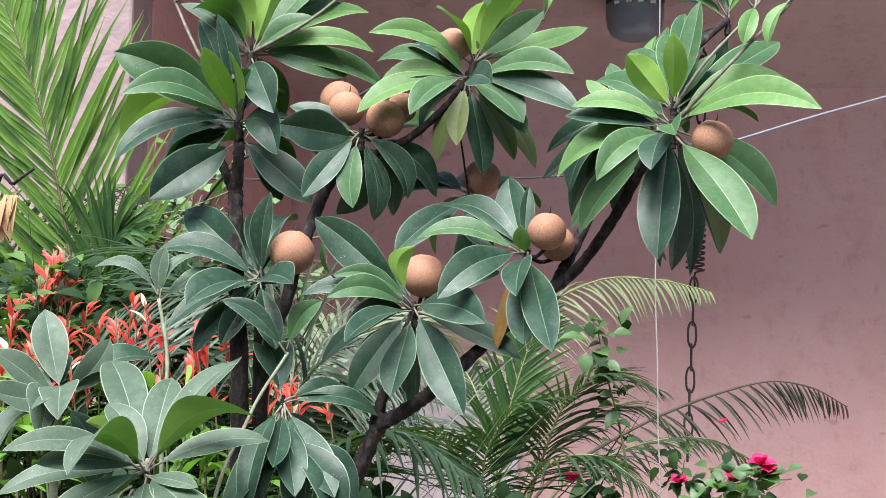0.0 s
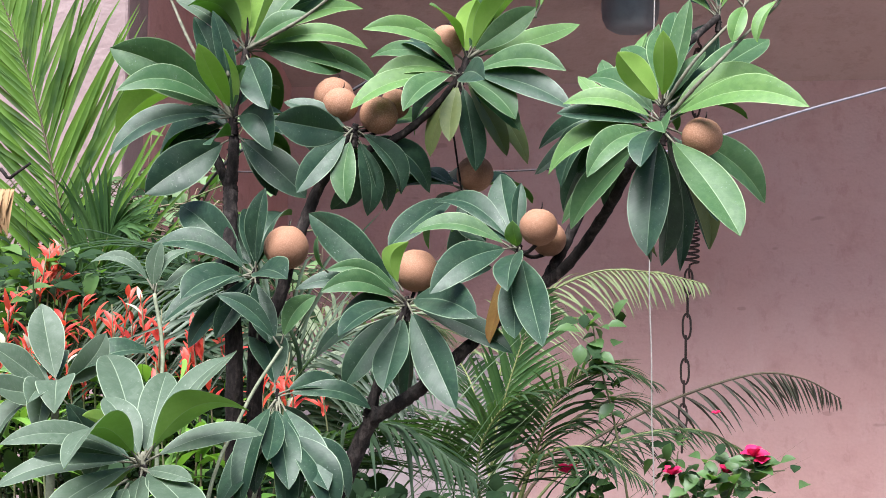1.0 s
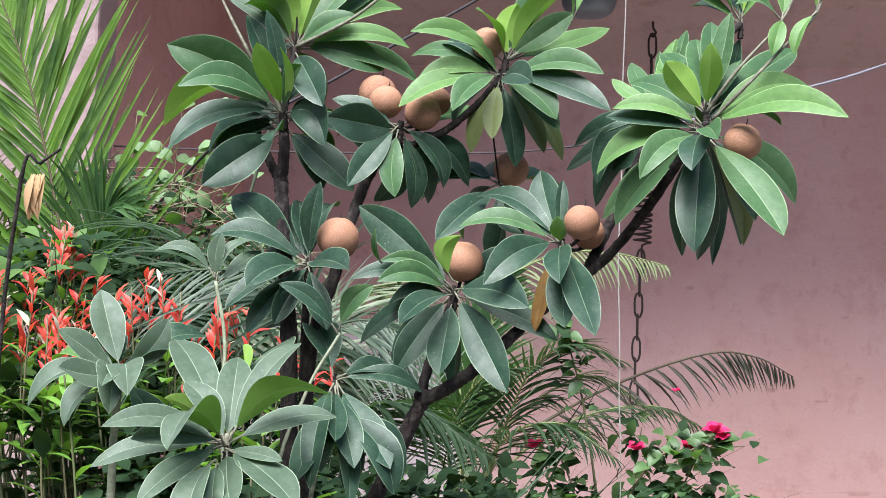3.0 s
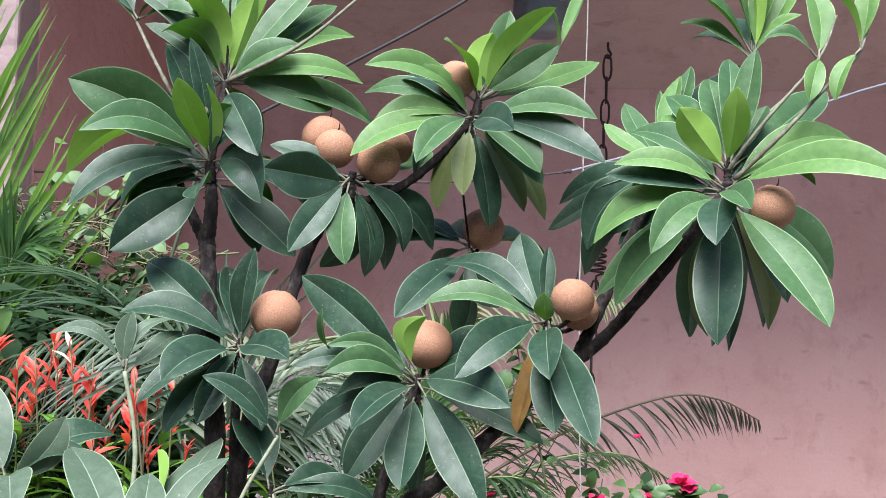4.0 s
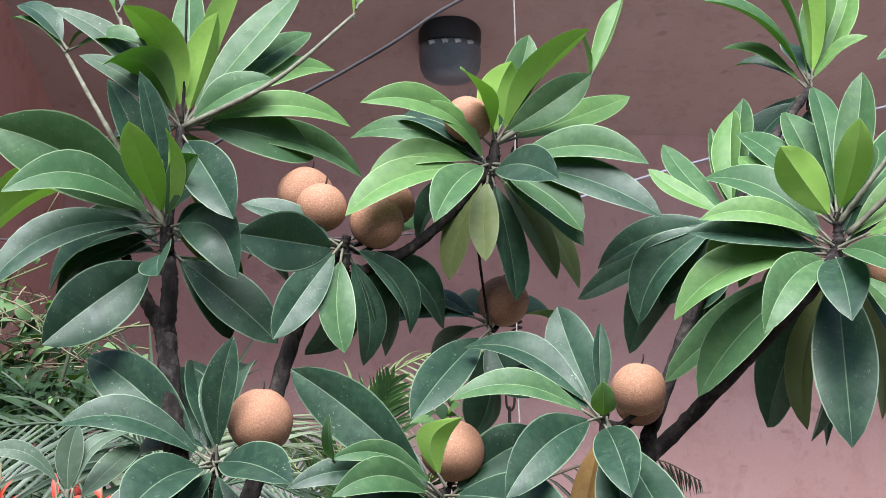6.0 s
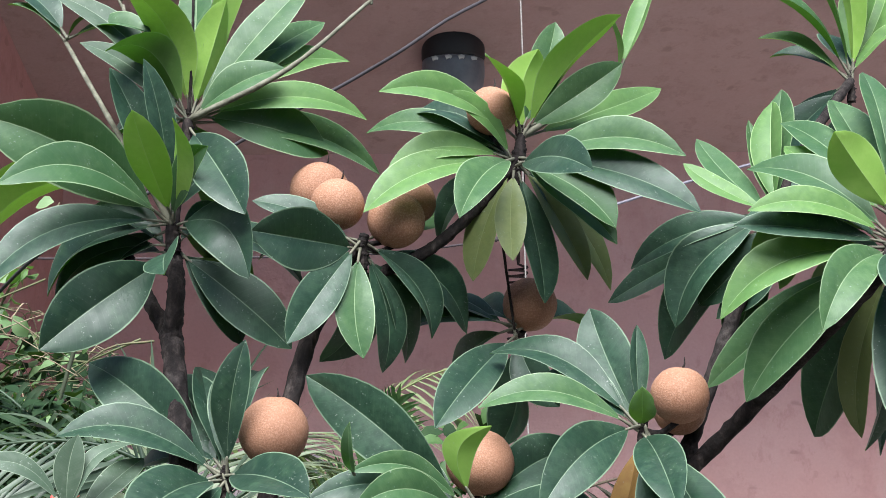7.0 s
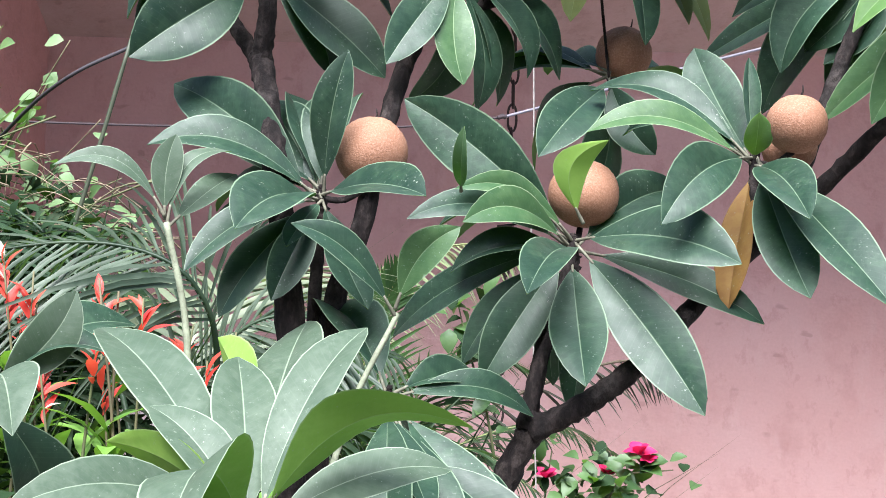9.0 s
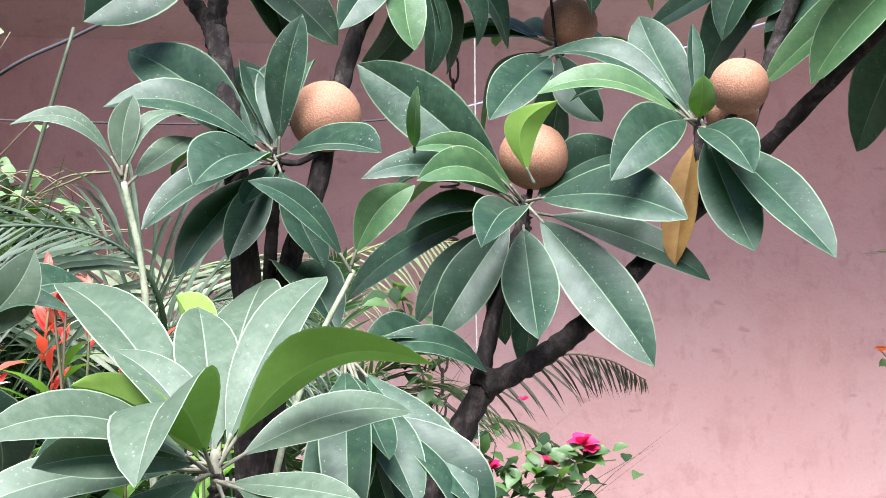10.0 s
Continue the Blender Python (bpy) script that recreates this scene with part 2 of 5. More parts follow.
PALM_BRIGHT = foliage("bright_palm_leaflets", (0.095, 0.190, 0.022), (0.014, 0.044, 0.008), (0.150, 0.25, 0.045), 0.55, (0.34, 0.60, 0.05), 0.24)
PALM_MID = foliage("green_palm_leaflets", (0.050, 0.110, 0.032), (0.018, 0.048, 0.018), (0.10, 0.17, 0.06), 0.5, (0.15, 0.35, 0.04), 0.15)
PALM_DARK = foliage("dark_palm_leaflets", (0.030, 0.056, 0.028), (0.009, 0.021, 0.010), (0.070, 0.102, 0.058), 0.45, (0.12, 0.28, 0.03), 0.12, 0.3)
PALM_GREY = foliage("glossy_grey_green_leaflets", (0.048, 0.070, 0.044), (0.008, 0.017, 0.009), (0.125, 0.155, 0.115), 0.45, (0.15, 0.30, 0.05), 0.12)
PALM_SILVER = foliage("silvery_palm_leaflets", (0.140, 0.165, 0.105), (0.040, 0.058, 0.032), (0.26, 0.28, 0.19), 0.5, (0.3, 0.40, 0.12), 0.2)
PALM_PALE = foliage("pale_palm_leaflets", (0.165, 0.205, 0.095), (0.11, 0.145, 0.065), (0.23, 0.25, 0.14), 0.65, (0.3, 0.40, 0.12), 0.25)
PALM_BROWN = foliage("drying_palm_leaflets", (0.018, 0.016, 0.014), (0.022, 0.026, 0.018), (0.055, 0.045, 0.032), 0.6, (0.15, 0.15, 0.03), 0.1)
RACHIS = foliage("palm_rib", (0.17, 0.20, 0.07), (0.20, 0.18, 0.08), (0.10, 0.12, 0.05), 0.5, amount=0.05)
RACHIS_DRY = foliage("dry_palm_rib", (0.07, 0.05, 0.03), (0.09, 0.06, 0.035), (0.05, 0.035, 0.025), 0.6, amount=0.02)
SHRUB = foliage("shrub_leaves", (0.085, 0.155, 0.04), (0.04, 0.085, 0.028), (0.19, 0.27, 0.10), 0.5)
VINE_LEAF = foliage("pale_vine_leaves", (0.14, 0.215, 0.10), (0.085, 0.15, 0.06), (0.24, 0.31, 0.17), 0.55)
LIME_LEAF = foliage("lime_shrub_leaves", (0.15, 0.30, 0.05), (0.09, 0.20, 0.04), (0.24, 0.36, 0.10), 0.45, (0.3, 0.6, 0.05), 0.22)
# Near-black green; the shade between leaves is put into this colour.
SHRUB_SHADE = foliage("shade_dark_leaves", (0.010, 0.024, 0.010), (0.015, 0.034, 0.014), (0.032, 0.056, 0.024), 0.75, amount=0.03, spec=0.12)
GRASS = foliage("grass_blades", (0.040, 0.068, 0.034), (0.010, 0.024, 0.012), (0.17, 0.20, 0.13), 0.5, amount=0.1)
RED_LEAF = foliage("red_young_leaves", (0.52, 0.028, 0.032), (0.60, 0.075, 0.040), (0.66, 0.15, 0.11), 0.42, (0.9, 0.10, 0.05), 0.28)
CREAM_LEAF = foliage("pale_young_leaves", (0.55, 0.50, 0.38), (0.50, 0.42, 0.34), (0.62, 0.58, 0.46), 0.5, (0.6, 0.5, 0.3), 0.2)
BOUGAIN = foliage("broad_bush_leaves", (0.060, 0.118, 0.040), (0.022, 0.052, 0.022), (0.14, 0.21, 0.09), 0.45)
MAGENTA = foliage("magenta_bracts", (0.55, 0.012, 0.085), (0.62, 0.02, 0.13), (0.45, 0.01, 0.06), 0.6, (0.7, 0.02, 0.12), 0.25)
ORANGE = foliage("orange_petals", (0.75, 0.20, 0.03), (0.70, 0.15, 0.03), (0.80, 0.30, 0.05), 0.6, (0.8, 0.3, 0.05), 0.25)
DRY = foliage("dried_leaf", (0.45, 0.28, 0.15), (0.36, 0.22, 0.12), (0.55, 0.36, 0.20), 0.8, (0.4, 0.25, 0.1), 0.15)
DRY_STEM = foliage("dry_stems", (0.26, 0.20, 0.13), (0.16, 0.12, 0.08), (0.34, 0.28, 0.20), 0.8, amount=0.02)
STALK = foliage("thin_stalks", (0.13, 0.10, 0.06), (0.10, 0.12, 0.05), (0.18, 0.13, 0.09), 0.7, amount=0.05)


def plain(name, color, rough, metal=0.0, vary=0.25, scale=40):
    m = Mat(name, color, rough, metal)
    n = m.noise(scale, 5)
    m.color(m.mix(m.ramp(n, (0.4, (0, 0, 0)), (0.75, (1, 1, 1))), color, tuple(v * (1 - vary) for v in color)))
    m.bump(n, 0.15, 0.001)
    return m.m


RUST = plain("rusty_iron", (0.045, 0.028, 0.025), 0.8, 0.2, 0.5, 90)
BLACK = plain("black_enamel", (0.010, 0.010, 0.012), 0.6)
GLASS_GREY = plain("dusty_grey_dome", (0.125, 0.138, 0.160), 0.45, 0, 0.25, 25)
DUST_WHITE = plain("flaked_white_paint", (0.5, 0.5, 0.5), 0.8)
WHITE_CORD = plain("white_cord", (0.30, 0.27, 0.255), 0.8, 0, 0.5, 120)
SHADED_CORD = plain("shaded_cord", (0.055, 0.038, 0.045), 0.8, 0, 0.3, 90)
GREY_CORD = plain("lilac_grey_cord", (0.22, 0.20, 0.25), 0.6, 0, 0.2, 60)
BLACK_CORD = plain("black_cable", (0.03, 0.024, 0.03), 0.8)
CANE = plain("green_cane", (0.045, 0.055, 0.030), 0.6, 0, 0.4, 60)


def paving():
    m = Mat("pale_concrete", (0.36, 0.34, 0.32), 0.9, spec=0.3)
    a, b = m.noise(1.3, 6), m.noise(60, 5)
    m.color(m.mix(0.3, m.ramp(a, (0.3, (0.10, 0.09, 0.08)), (0.7, (0.16, 0.145, 0.13))), m.ramp(b, (0.3, (0.08, 0.074, 0.066)), (0.7, (0.20, 0.185, 0.165)))))
    m.bump(b, 0.4, 0.01)
    return m.m


PAVING = paving()

# ---------------------------------------------------------------- mesh helpers
rng = random.Random(7)


def mesh_of(name, verts, faces, mats, index=None, uvs=None, smooth=True):
    me = bpy.data.meshes.new(name)
    me.from_pydata([tuple(v) for v in verts], [], faces)
    for m in mats:
        me.materials.append(m)
    if index is not None:
        me.polygons.foreach_set("material_index", index)
    me.polygons.foreach_set("use_smooth", [smooth] * len(faces))
    if uvs is not None:
        layer = me.uv_layers.new(name="UVMap")
        flat = [c for f in faces for v in f for c in uvs[v]]
        layer.data.foreach_set("uv", flat)
    me.update()
    return me


def hang(ob, parent):
    ob.parent = parent
    ob.matrix_parent_inverse = world_of(parent).inverted()


def world_of(ob):
    m = ob.matrix_basis.copy()
    if ob.parent:
        m = world_of(ob.parent) @ ob.matrix_parent_inverse @ m
    return m


def part(name, geo, mats, parent, label="", smooth=True):
    """Links geometry in world places as one mesh under a thing or a part. geo: verts, faces[, index[, uvs]]."""
    verts, faces, *rest = geo
    mats = mats if isinstance(mats, (list, tuple)) else [mats]
    me = mesh_of(name, verts, faces, mats, rest[0] if rest else None, rest[1] if len(rest) > 1 else None, smooth)
    ob = new(name, me)
    if parent:
        hang(ob, parent)
    if label:
        tagged(ob, label)
    return ob


def thing(name, at, label, category, group="", kind=""):
    e = new(name)
    e.empty_display_size = 0.05
    e.matrix_basis = Matrix.Translation(at)
    return tagged(e, label, category, group, kind)


def spline(pts, steps=6):
    """Catmull-Rom through the points."""
    p = [Vector(q) for q in pts]
    p = [p[0] * 2 - p[1]] + p + [p[-1] * 2 - p[-2]]
    out = []
    for a, b, c, d in zip(p, p[1:], p[2:], p[3:]):
        for k in range(steps):
            t = k / steps
            out.append(0.5 * (2 * b + (c - a) * t + (2 * a - 5 * b + 4 * c - d) * t * t + (3 * b - a - 3 * c + d) * t**3))
    return out + [p[-2]]


def tube(pts, r0, r1, sides=8, steps=6, rough=0.0, knots=0.0, seed=0):
    """A tapered round limb through the points, with an uneven skin and node rings."""
    line = spline(pts, steps) if len(pts) > 1 else pts
    n = len(line)
    verts, faces = [], []
    ref = Vector((0.31, 0.95, 0.1)).normalized()
    for k, c in enumerate(line):
        tang = (line[min(k + 1, n - 1)] - line[max(k - 1, 0)]).normalized()
        a = tang.cross(ref)
        if a.length < 0.1:
            a = tang.cross(Vector((1, 0, 0)))
        a.normalize()
        b = tang.cross(a)
        s = k / (n - 1)
        r = r0 + (r1 - r0) * s
        r *= 1 + knots * (1 if (k + seed) % 5 == 0 else 0)
        for j in range(sides):
            w = 2 * math.pi * j / sides
            q = r * (1 + rough * (noise.noise(Vector((math.cos(w) * 2, math.sin(w) * 2, k * 0.8 + seed * 7.3)))))
            verts.append(c + (a * math.cos(w) + b * math.sin(w)) * q)
    for k in range(n - 1):
        for j in range(sides):
            j2 = (j + 1) % sides
            faces.append((k * sides + j, k * sides + j2, (k + 1) * sides + j2, (k + 1) * sides + j))
    faces.append(tuple(range(sides))[::-1])
    faces.append(tuple((n - 1) * sides + j for j in range(sides)))
    return verts, faces


def box(x0, x1, y0, y1, z0, z1):
    v = [Vector((x, y, z)) for z in (z0, z1) for y in (y0, y1) for x in (x0, x1)]
    return v, [(0, 2, 3, 1), (4, 5, 7, 6), (0, 1, 5, 4), (2, 6, 7, 3), (0, 4, 6, 2), (1, 3, 7, 5)]


def aim(az, el):
    a, e = radians(az), radians(el)
    return Vector((math.sin(a) * math.cos(e), math.cos(a) * math.cos(e), math.sin(e)))


def blade(node, d, length, wide, arch, twist, fold, face, nominal, rows=13, wave=0.05, phase=0.0, thick=0.0007, stalk=0.13, skew=1.18):
    """A leathery leaf from its node: petiole, then a blade folded along the midrib, with upper and under side."""
    up = Vector((0, 0, 1))
    n = face - d * face.dot(d)
    if n.length < 0.15:
        n = up - d * up.dot(d)
    n.normalize()
    n = Matrix.Rotation(radians(twist), 3, d) @ n
    side = d.cross(n).normalized()
    if abs(nominal.z) > 0.85:
        bow = nominal.cross(Vector((0, 1, 0))).normalized()
        bow = bow if bow.x > 0 else -bow
    else:
        bow = (up - nominal * nominal.z).normalized()

    def at(s):
        hump = length * 4 * s * (1 - s) * (0.75 + 0.5 * s)
        return node + d * (length * s) + bow * (arch * hump) + n * (0.035 * hump)

    verts, uvs, faces, index = [], [], [], []
    cols = (-1.0, -0.72, -0.36, -1e-4, 1e-4, 0.36, 0.72, 1.0)
    nc = len(cols)
    for layer in (0, 1):
        for r in range(rows + 1):
            v = r / rows
            s = stalk + (1 - stalk) * v
            c = at(s)
            tang = (at(min(s + 0.01, 1.0)) - at(s - 0.01)).normalized()
            nn = side.cross(tang) * -1
            if nn.dot(n) < 0:
                nn = -nn
            shape = max(4 * (v**skew) * (1 - v**skew), 0.0) ** 0.80
            h = 0.5 * wide * length * max(shape, 0.02)
            for x in cols:
                ax = abs(x)
                lift = fold * ax - 0.42 * fold * ax * ax + wave * ax * math.sin(7.5 * v + phase + (1.3 if x > 0 else 0.0))
                q = c + side * (x * h) + nn * (lift * h)
                if layer and ax < 0.99:
                    q = q - nn * thick
                verts.append(q)
                uvs.append((0.5 + 0.5 * x, v))
    step = (rows + 1) * nc
    for layer in (0, 1):
        o = layer * step
        for r in range(rows):
            for k in (0, 1, 2, 4, 5, 6):
                a, b = o + r * nc + k, o + r * nc + k + 1
                f = (a, b, b + nc, a + nc)
                faces.append(f if not layer else f[::-1])
                index.append(layer)
    # petiole
    line = [at(stalk * k / 4 * 1.25) for k in range(5)]
    pv, pf = tube(line, 0.0017, 0.0011, 5, 2)
    o = len(verts)
    verts += pv
    uvs += [(0.5, 0.5)] * len(pv)
    faces += [tuple(i + o for i in f) for f in pf]
    index += [2] * len(pf)
    return verts, faces, index, uvs


# ---------------------------------------------------------------- structure: ground and house
ground = tagged(part("ground", ([Vector((x, y, 0)) for x, y in ((-150, -150), (150, -150), (150, 150), (-150, 150))], [(0, 1, 2, 3)]), PAVING, None), "grey concrete yard", "ground", kind="structure")


def slab(name, geo, mat, label, category):
    ob = part(name, geo, mat, None, smooth=False)
    bev = ob.modifiers.new("edge", "BEVEL")
    bev.width, bev.segments = 0.012, 2
    return tagged(ob, label, category, kind="structure")


slab("wall_back", box(-1.95, 4.2, 7.0, 7.2, -0.1, 2.9), WALL_PINK, "salmon pink painted plaster wall with faint scuffs", "wall")
slab("wall_side", box(-1.95, -1.72, 5.003, 6.998, -0.1, 3.62), WALL_SHADED, "porch side wall, plaster colour darkened to maroon for shade", "wall")
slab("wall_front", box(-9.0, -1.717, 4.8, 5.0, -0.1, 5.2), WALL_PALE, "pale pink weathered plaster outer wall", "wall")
slab("plinth", box(-1.718, -0.52, 6.95, 6.997, -0.1, 1.37), WALL_LILAC, "pale lilac-grey plinth along the porch wall", "plinth")
slab("plinth_top", box(-1.718, -0.52, 6.938, 6.997, 1.374, 1.505), WALL_LILAC, "pale lilac-grey upper course of the plinth", "plinth")
# Unseen floor, added to bounce light onto the back wall and ceiling.
slab("porch_floor", box(-1.72, 3.998, 4.25, 6.997, -0.1, 0.08), FLOOR_CEMENT, "grey cement porch floor added out of view to bounce light upward", "floor")
slab("wall_east", box(4.0, 4.2, 4.3, 6.998, -0.1, 3.7), WALL_PINK, "pink plaster end wall of the porch", "wall")

# Unseen wall, added to keep low sky light off the leaves.
slab("wall_opposite", box(-9.0, 9.0, -3.8, -3.5, -0.1, 4.6), WALL_SKY_BLOCK, "plain grey plaster wall added out of view to block low sky light", "wall")


def porch_roof():
    (y0, z0), (y1, z1) = (7.2, 2.812), (4.25, 3.815)
    v = []
    for x in (-1.80, 4.25):
        v += [Vector((x, y0, z0)), Vector((x, y1, z1)), Vector((x, y1, z1 + 0.14)), Vector((x, y0, z0 + 0.14))]
    return v, [(0, 3, 2, 1), (4, 5, 6, 7), (0, 1, 5, 4), (1, 2, 6, 5), (2, 3, 7, 6), (3, 0, 4, 7)]


slab("ceiling", porch_roof(), CEILING, "brown painted sloping porch ceiling", "ceiling")

# ---------------------------------------------------------------- the fruit tree
ROSETTES = {}
ROSETTES['a_top'] = ((-0.341, 1.940, 1.905), [
    ('m', 146, -42, 15.0, 0.32, 0.02, -3),
    ('n', 67, -9, 13.5, 0.38, 0.05, -18),
    ('y', 71, 4, 16.9, 0.2, 0.11, -26),
    ('n', 62, -10, 19.6, 0.2, 0.08, -29),
    ('n', 82, 30, 10.1, 0.34, 0.06, -24),
    ('y', 55, 25, 19.0, 0.2, 0.07, -22),
    ('n', 54, 49, 15.4, 0.23, -0.0, -24),
    ('n', 44, 38, 15.7, 0.23, 0.0, -21),
    ('y', 72, 74, 12.1, 0.34, 0.03, -127),
    ('y', 39, 64, 18.0, 0.34, 0.05, -99),
    ('y', -148, 51, 12.9, 0.34, 0.16, 152),
    ('n', -143, 24, 10.6, 0.38, 0.27, 146),
    ('s', -97, 47, 12.5, 0.24, 0.04, 37),
    ('s', -95, 43, 16.9, 0.2, 0.07, 36),
    ('s', -114, 32, 11.5, 0.24, 0.06, 34),
    ('n', -6, 62, 19.5, 0.2, 0.03, -20),
    ('n', 61, 51, 19.8, 0.2, 0.0, -18),
    ('n', 49, 38, 19.6, 0.2, 0.01, -17),
])
ROSETTES['a_mid'] = ((-0.351, 1.925, 1.806), [
    ('n', -114, 27, 18.8, 0.37, 0.08, -2),
    ('n', -134, 6, 16.9, 0.25, 0.17, 30),
    ('y', -74, -3, 20.1, 0.34, 0.22, 108),
    ('d', -120, -21, 17.5, 0.24, 0.13, 27),
    ('d', 129, -29, 10.9, 0.46, 0.24, 1),
    ('d', -115, 67, 14.9, 0.27, 0.01, 44),
    ('d', -156, 71, 14.8, 0.2, 0.02, 46),
    ('y', -170, 39, 13.0, 0.27, -0.06, 174),
    ('y', 171, 38, 12.3, 0.34, 0.04, 129),
    ('n', 153, 31, 10.7, 0.27, 0.13, -20),
])
ROSETTES['a_low'] = ((-0.351, 1.930, 1.785), [
    ('d', -126, -37, 15.0, 0.4, 0.02, -12),
    ('m', 173, -14, 15.2, 0.25, 0.02, 13),
    ('d', 90, -40, 13.6, 0.38, 0.01, -28),
])
ROSETTES['b'] = ((-0.185, 1.940, 1.790), [
    ('m', -128, 2, 11.6, 0.47, 0.0, -7),
    ('m', -96, 22, 10.5, 0.28, 0.05, 33),
    ('n', 177, -68, 11.1, 0.32, -0.06, -3),
    ('d', 42, -77, 11.6, 0.32, 0.09, -39),
    ('m', 58, -34, 13.6, 0.34, 0.15, -34),
    ('m', -133, -47, 12.4, 0.3, 0.02, -6),
    ('y', 46, 27, 13.0, 0.21, -0.05, -30),
])
ROSETTES['c'] = ((-0.045, 1.965, 1.870), [
    ('y', -117, 37, 9.5, 0.25, 0.12, 28),
    ('n', -68, 15, 15.4, 0.2, 0.11, 27),
    ('y', -102, -8, 12.3, 0.27, 0.14, 29),
    ('y', -107, -21, 15.4, 0.24, 0.09, 30),
    ('n', -153, -29, 14.1, 0.27, 0.07, 20),
    ('o', -171, -68, 10.4, 0.29, -0.03, 3),
    ('b', -83, -70, 11.7, 0.32, -0.03, 38),
    ('d', 101, -79, 13.4, 0.29, 0.01, -33),
    ('b', 86, -59, 12.8, 0.25, 0.02, -31),
    ('b', 69, -50, 15.2, 0.21, 0.06, -30),
    ('n', 112, -41, 12.5, 0.27, 0.03, -29),
    ('n', 123, -35, 12.2, 0.36, 0.06, -27),
    ('m', 159, -13, 15.2, 0.27, 0.05, -6),
    ('n', 109, -2, 15.7, 0.25, 0.11, -28),
    ('m', 112, -19, 18.0, 0.24, 0.05, -27),
])
ROSETTES['c_up'] = ((-0.038, 1.975, 1.896), [
    ('y', -153, 33, 9.8, 0.32, 0.08, 100),
    ('y', -100, 11, 13.5, 0.22, 0.11, 27),
    ('y', 143, 71, 8.2, 0.44, -0.09, 179),
    ('n', 80, 72, 11.7, 0.3, 0.03, -1),
    ('y', 112, 47, 14.4, 0.34, 0.03, -117),
    ('n', 95, 35, 11.7, 0.32, -0.01, 6),
    ('y', 61, 21, 18.2, 0.2, -0.03, -29),
])
ROSETTES['c_twig'] = ((0.055, 1.980, 1.955), [
    ('y', 64, 65, 10.5, 0.3, 0.05, None),
    ('n', -136, 76, 5.8, 0.36, 0.05, None),
])
ROSETTES['d'] = ((0.228, 1.755, 1.762), [
    ('y', -95, 13, 11.8, 0.23, 0.12, 28),
    ('m', -90, 8, 12.4, 0.22, 0.01, 30),
    ('y', -84, -22, 14.4, 0.27, 0.13, 38),
    ('n', -133, -32, 13.1, 0.27, 0.13, 15),
    ('m', -168, -31, 11.9, 0.33, 0.07, 32),
    ('n', 178, -12, 14.6, 0.21, 0.03, 24),
    ('d', -168, -67, 17.0, 0.29, 0.0, 18),
    ('n', 139, -46, 19.0, 0.3, 0.01, -31),
    ('n', 70, -32, 15.5, 0.31, 0.08, -29),
    ('y', 115, 1, 17.5, 0.21, 0.12, -26),
    ('y', 84, 24, 14.7, 0.25, 0.14, -28),
    ('n', -51, 32, 14.0, 0.27, 0.1, 22),
    ('n', -67, -45, 16.5, 0.27, 0.05, 35),
    ('d', -4, -38, 23.7, 0.24, 0.01, 60),
    ('o', -3, -60, 16.9, 0.2, -0.06, 55),
    ('o', 38, -55, 16.8, 0.22, 0.15, -18),
    ('m', 86, -59, 12.9, 0.27, 0.06, -21),
    ('d', 1, -59, 18.3, 0.21, 0.02, -38),
    ('d', 11, -52, 20.5, 0.2, 0.22, -36),
    ('d', 29, -48, 18.1, 0.2, 0.08, -33),
    ('n', -48, -32, 19.6, 0.2, 0.01, 44),
])
ROSETTES['d_up'] = ((0.230, 1.755, 1.785), [
    ('n', 42, 30, 22.7, 0.2, -0.01, -26),
    ('y', -117, 46, 8.5, 0.42, -0.01, 162),
    ('y', 180, 49, 10.1, 0.3, -0.09, 160),
    ('n', 67, 76, 13.6, 0.27, 0.04, -44),
    ('n', 43, 48, 10.6, 0.36, -0.05, -52),
    ('y', -31, 34, 13.3, 0.24, -0.03, 16),
    ('n', -22, 37, 16.8, 0.2, 0.03, 13),
    ('n', -2, 44, 17.5, 0.25, -0.03, 13),
    ('n', 8, 55, 16.9, 0.21, 0.03, 17),
])
ROSETTES['k'] = ((0.303, 2.060, 1.969), [
    ('n', -104, 36, 14.9, 0.26, 0.1, None),
    ('y', -90, 26, 10.2, 0.28, 0.08, None),
    ('g', -60, 24, 8.8, 0.28, 0.08, None),
    ('y', 119, 39, 8.0, 0.28, 0.08, None),
    ('n', -101, 67, 13.2, 0.26, 0.05, None),
    ('y', -123, 83, 14.4, 0.3, 0.04, None),
    ('y', 55, 76, 14.8, 0.3, 0.04, None),
    ('y', 57, 60, 14.7, 0.26, 0.06, None),
])
ROSETTES['j'] = ((0.185, 1.930, 1.812), [
    ('n', 22, 55, 16.9, 0.26, -0.06, -52),
    ('y', 17, 59, 14.2, 0.25, -0.0, -52),
    ('n', -2, 56, 12.5, 0.2, -0.11, 22),
    ('m', -67, -17, 13.9, 0.26, 0.07, 35),
    ('d', -48, -20, 19.2, 0.2, -0.01, 38),
    ('m', -73, -48, 10.5, 0.38, -0.05, 32),
    ('d', -51, -47, 16.9, 0.34, 0.07, 44),
    ('d', -31, -65, 13.8, 0.33, 0.01, 49),
    ('y', -55, 34, 10.4, 0.22, -0.06, 24),
    ('n', -19, 37, 16.0, 0.2, -0.06, 17),
])
ROSETTES['r_one'] = ((0.323, 1.760, 1.905), [
    ('n', -109, 14, 6.5, 0.28, 0.2, None),
    ('y', -154, -56, 6.0, 0.34, 0.05, None),
    ('y', -6, 65, 9.5, 0.3, 0.08, None),
])
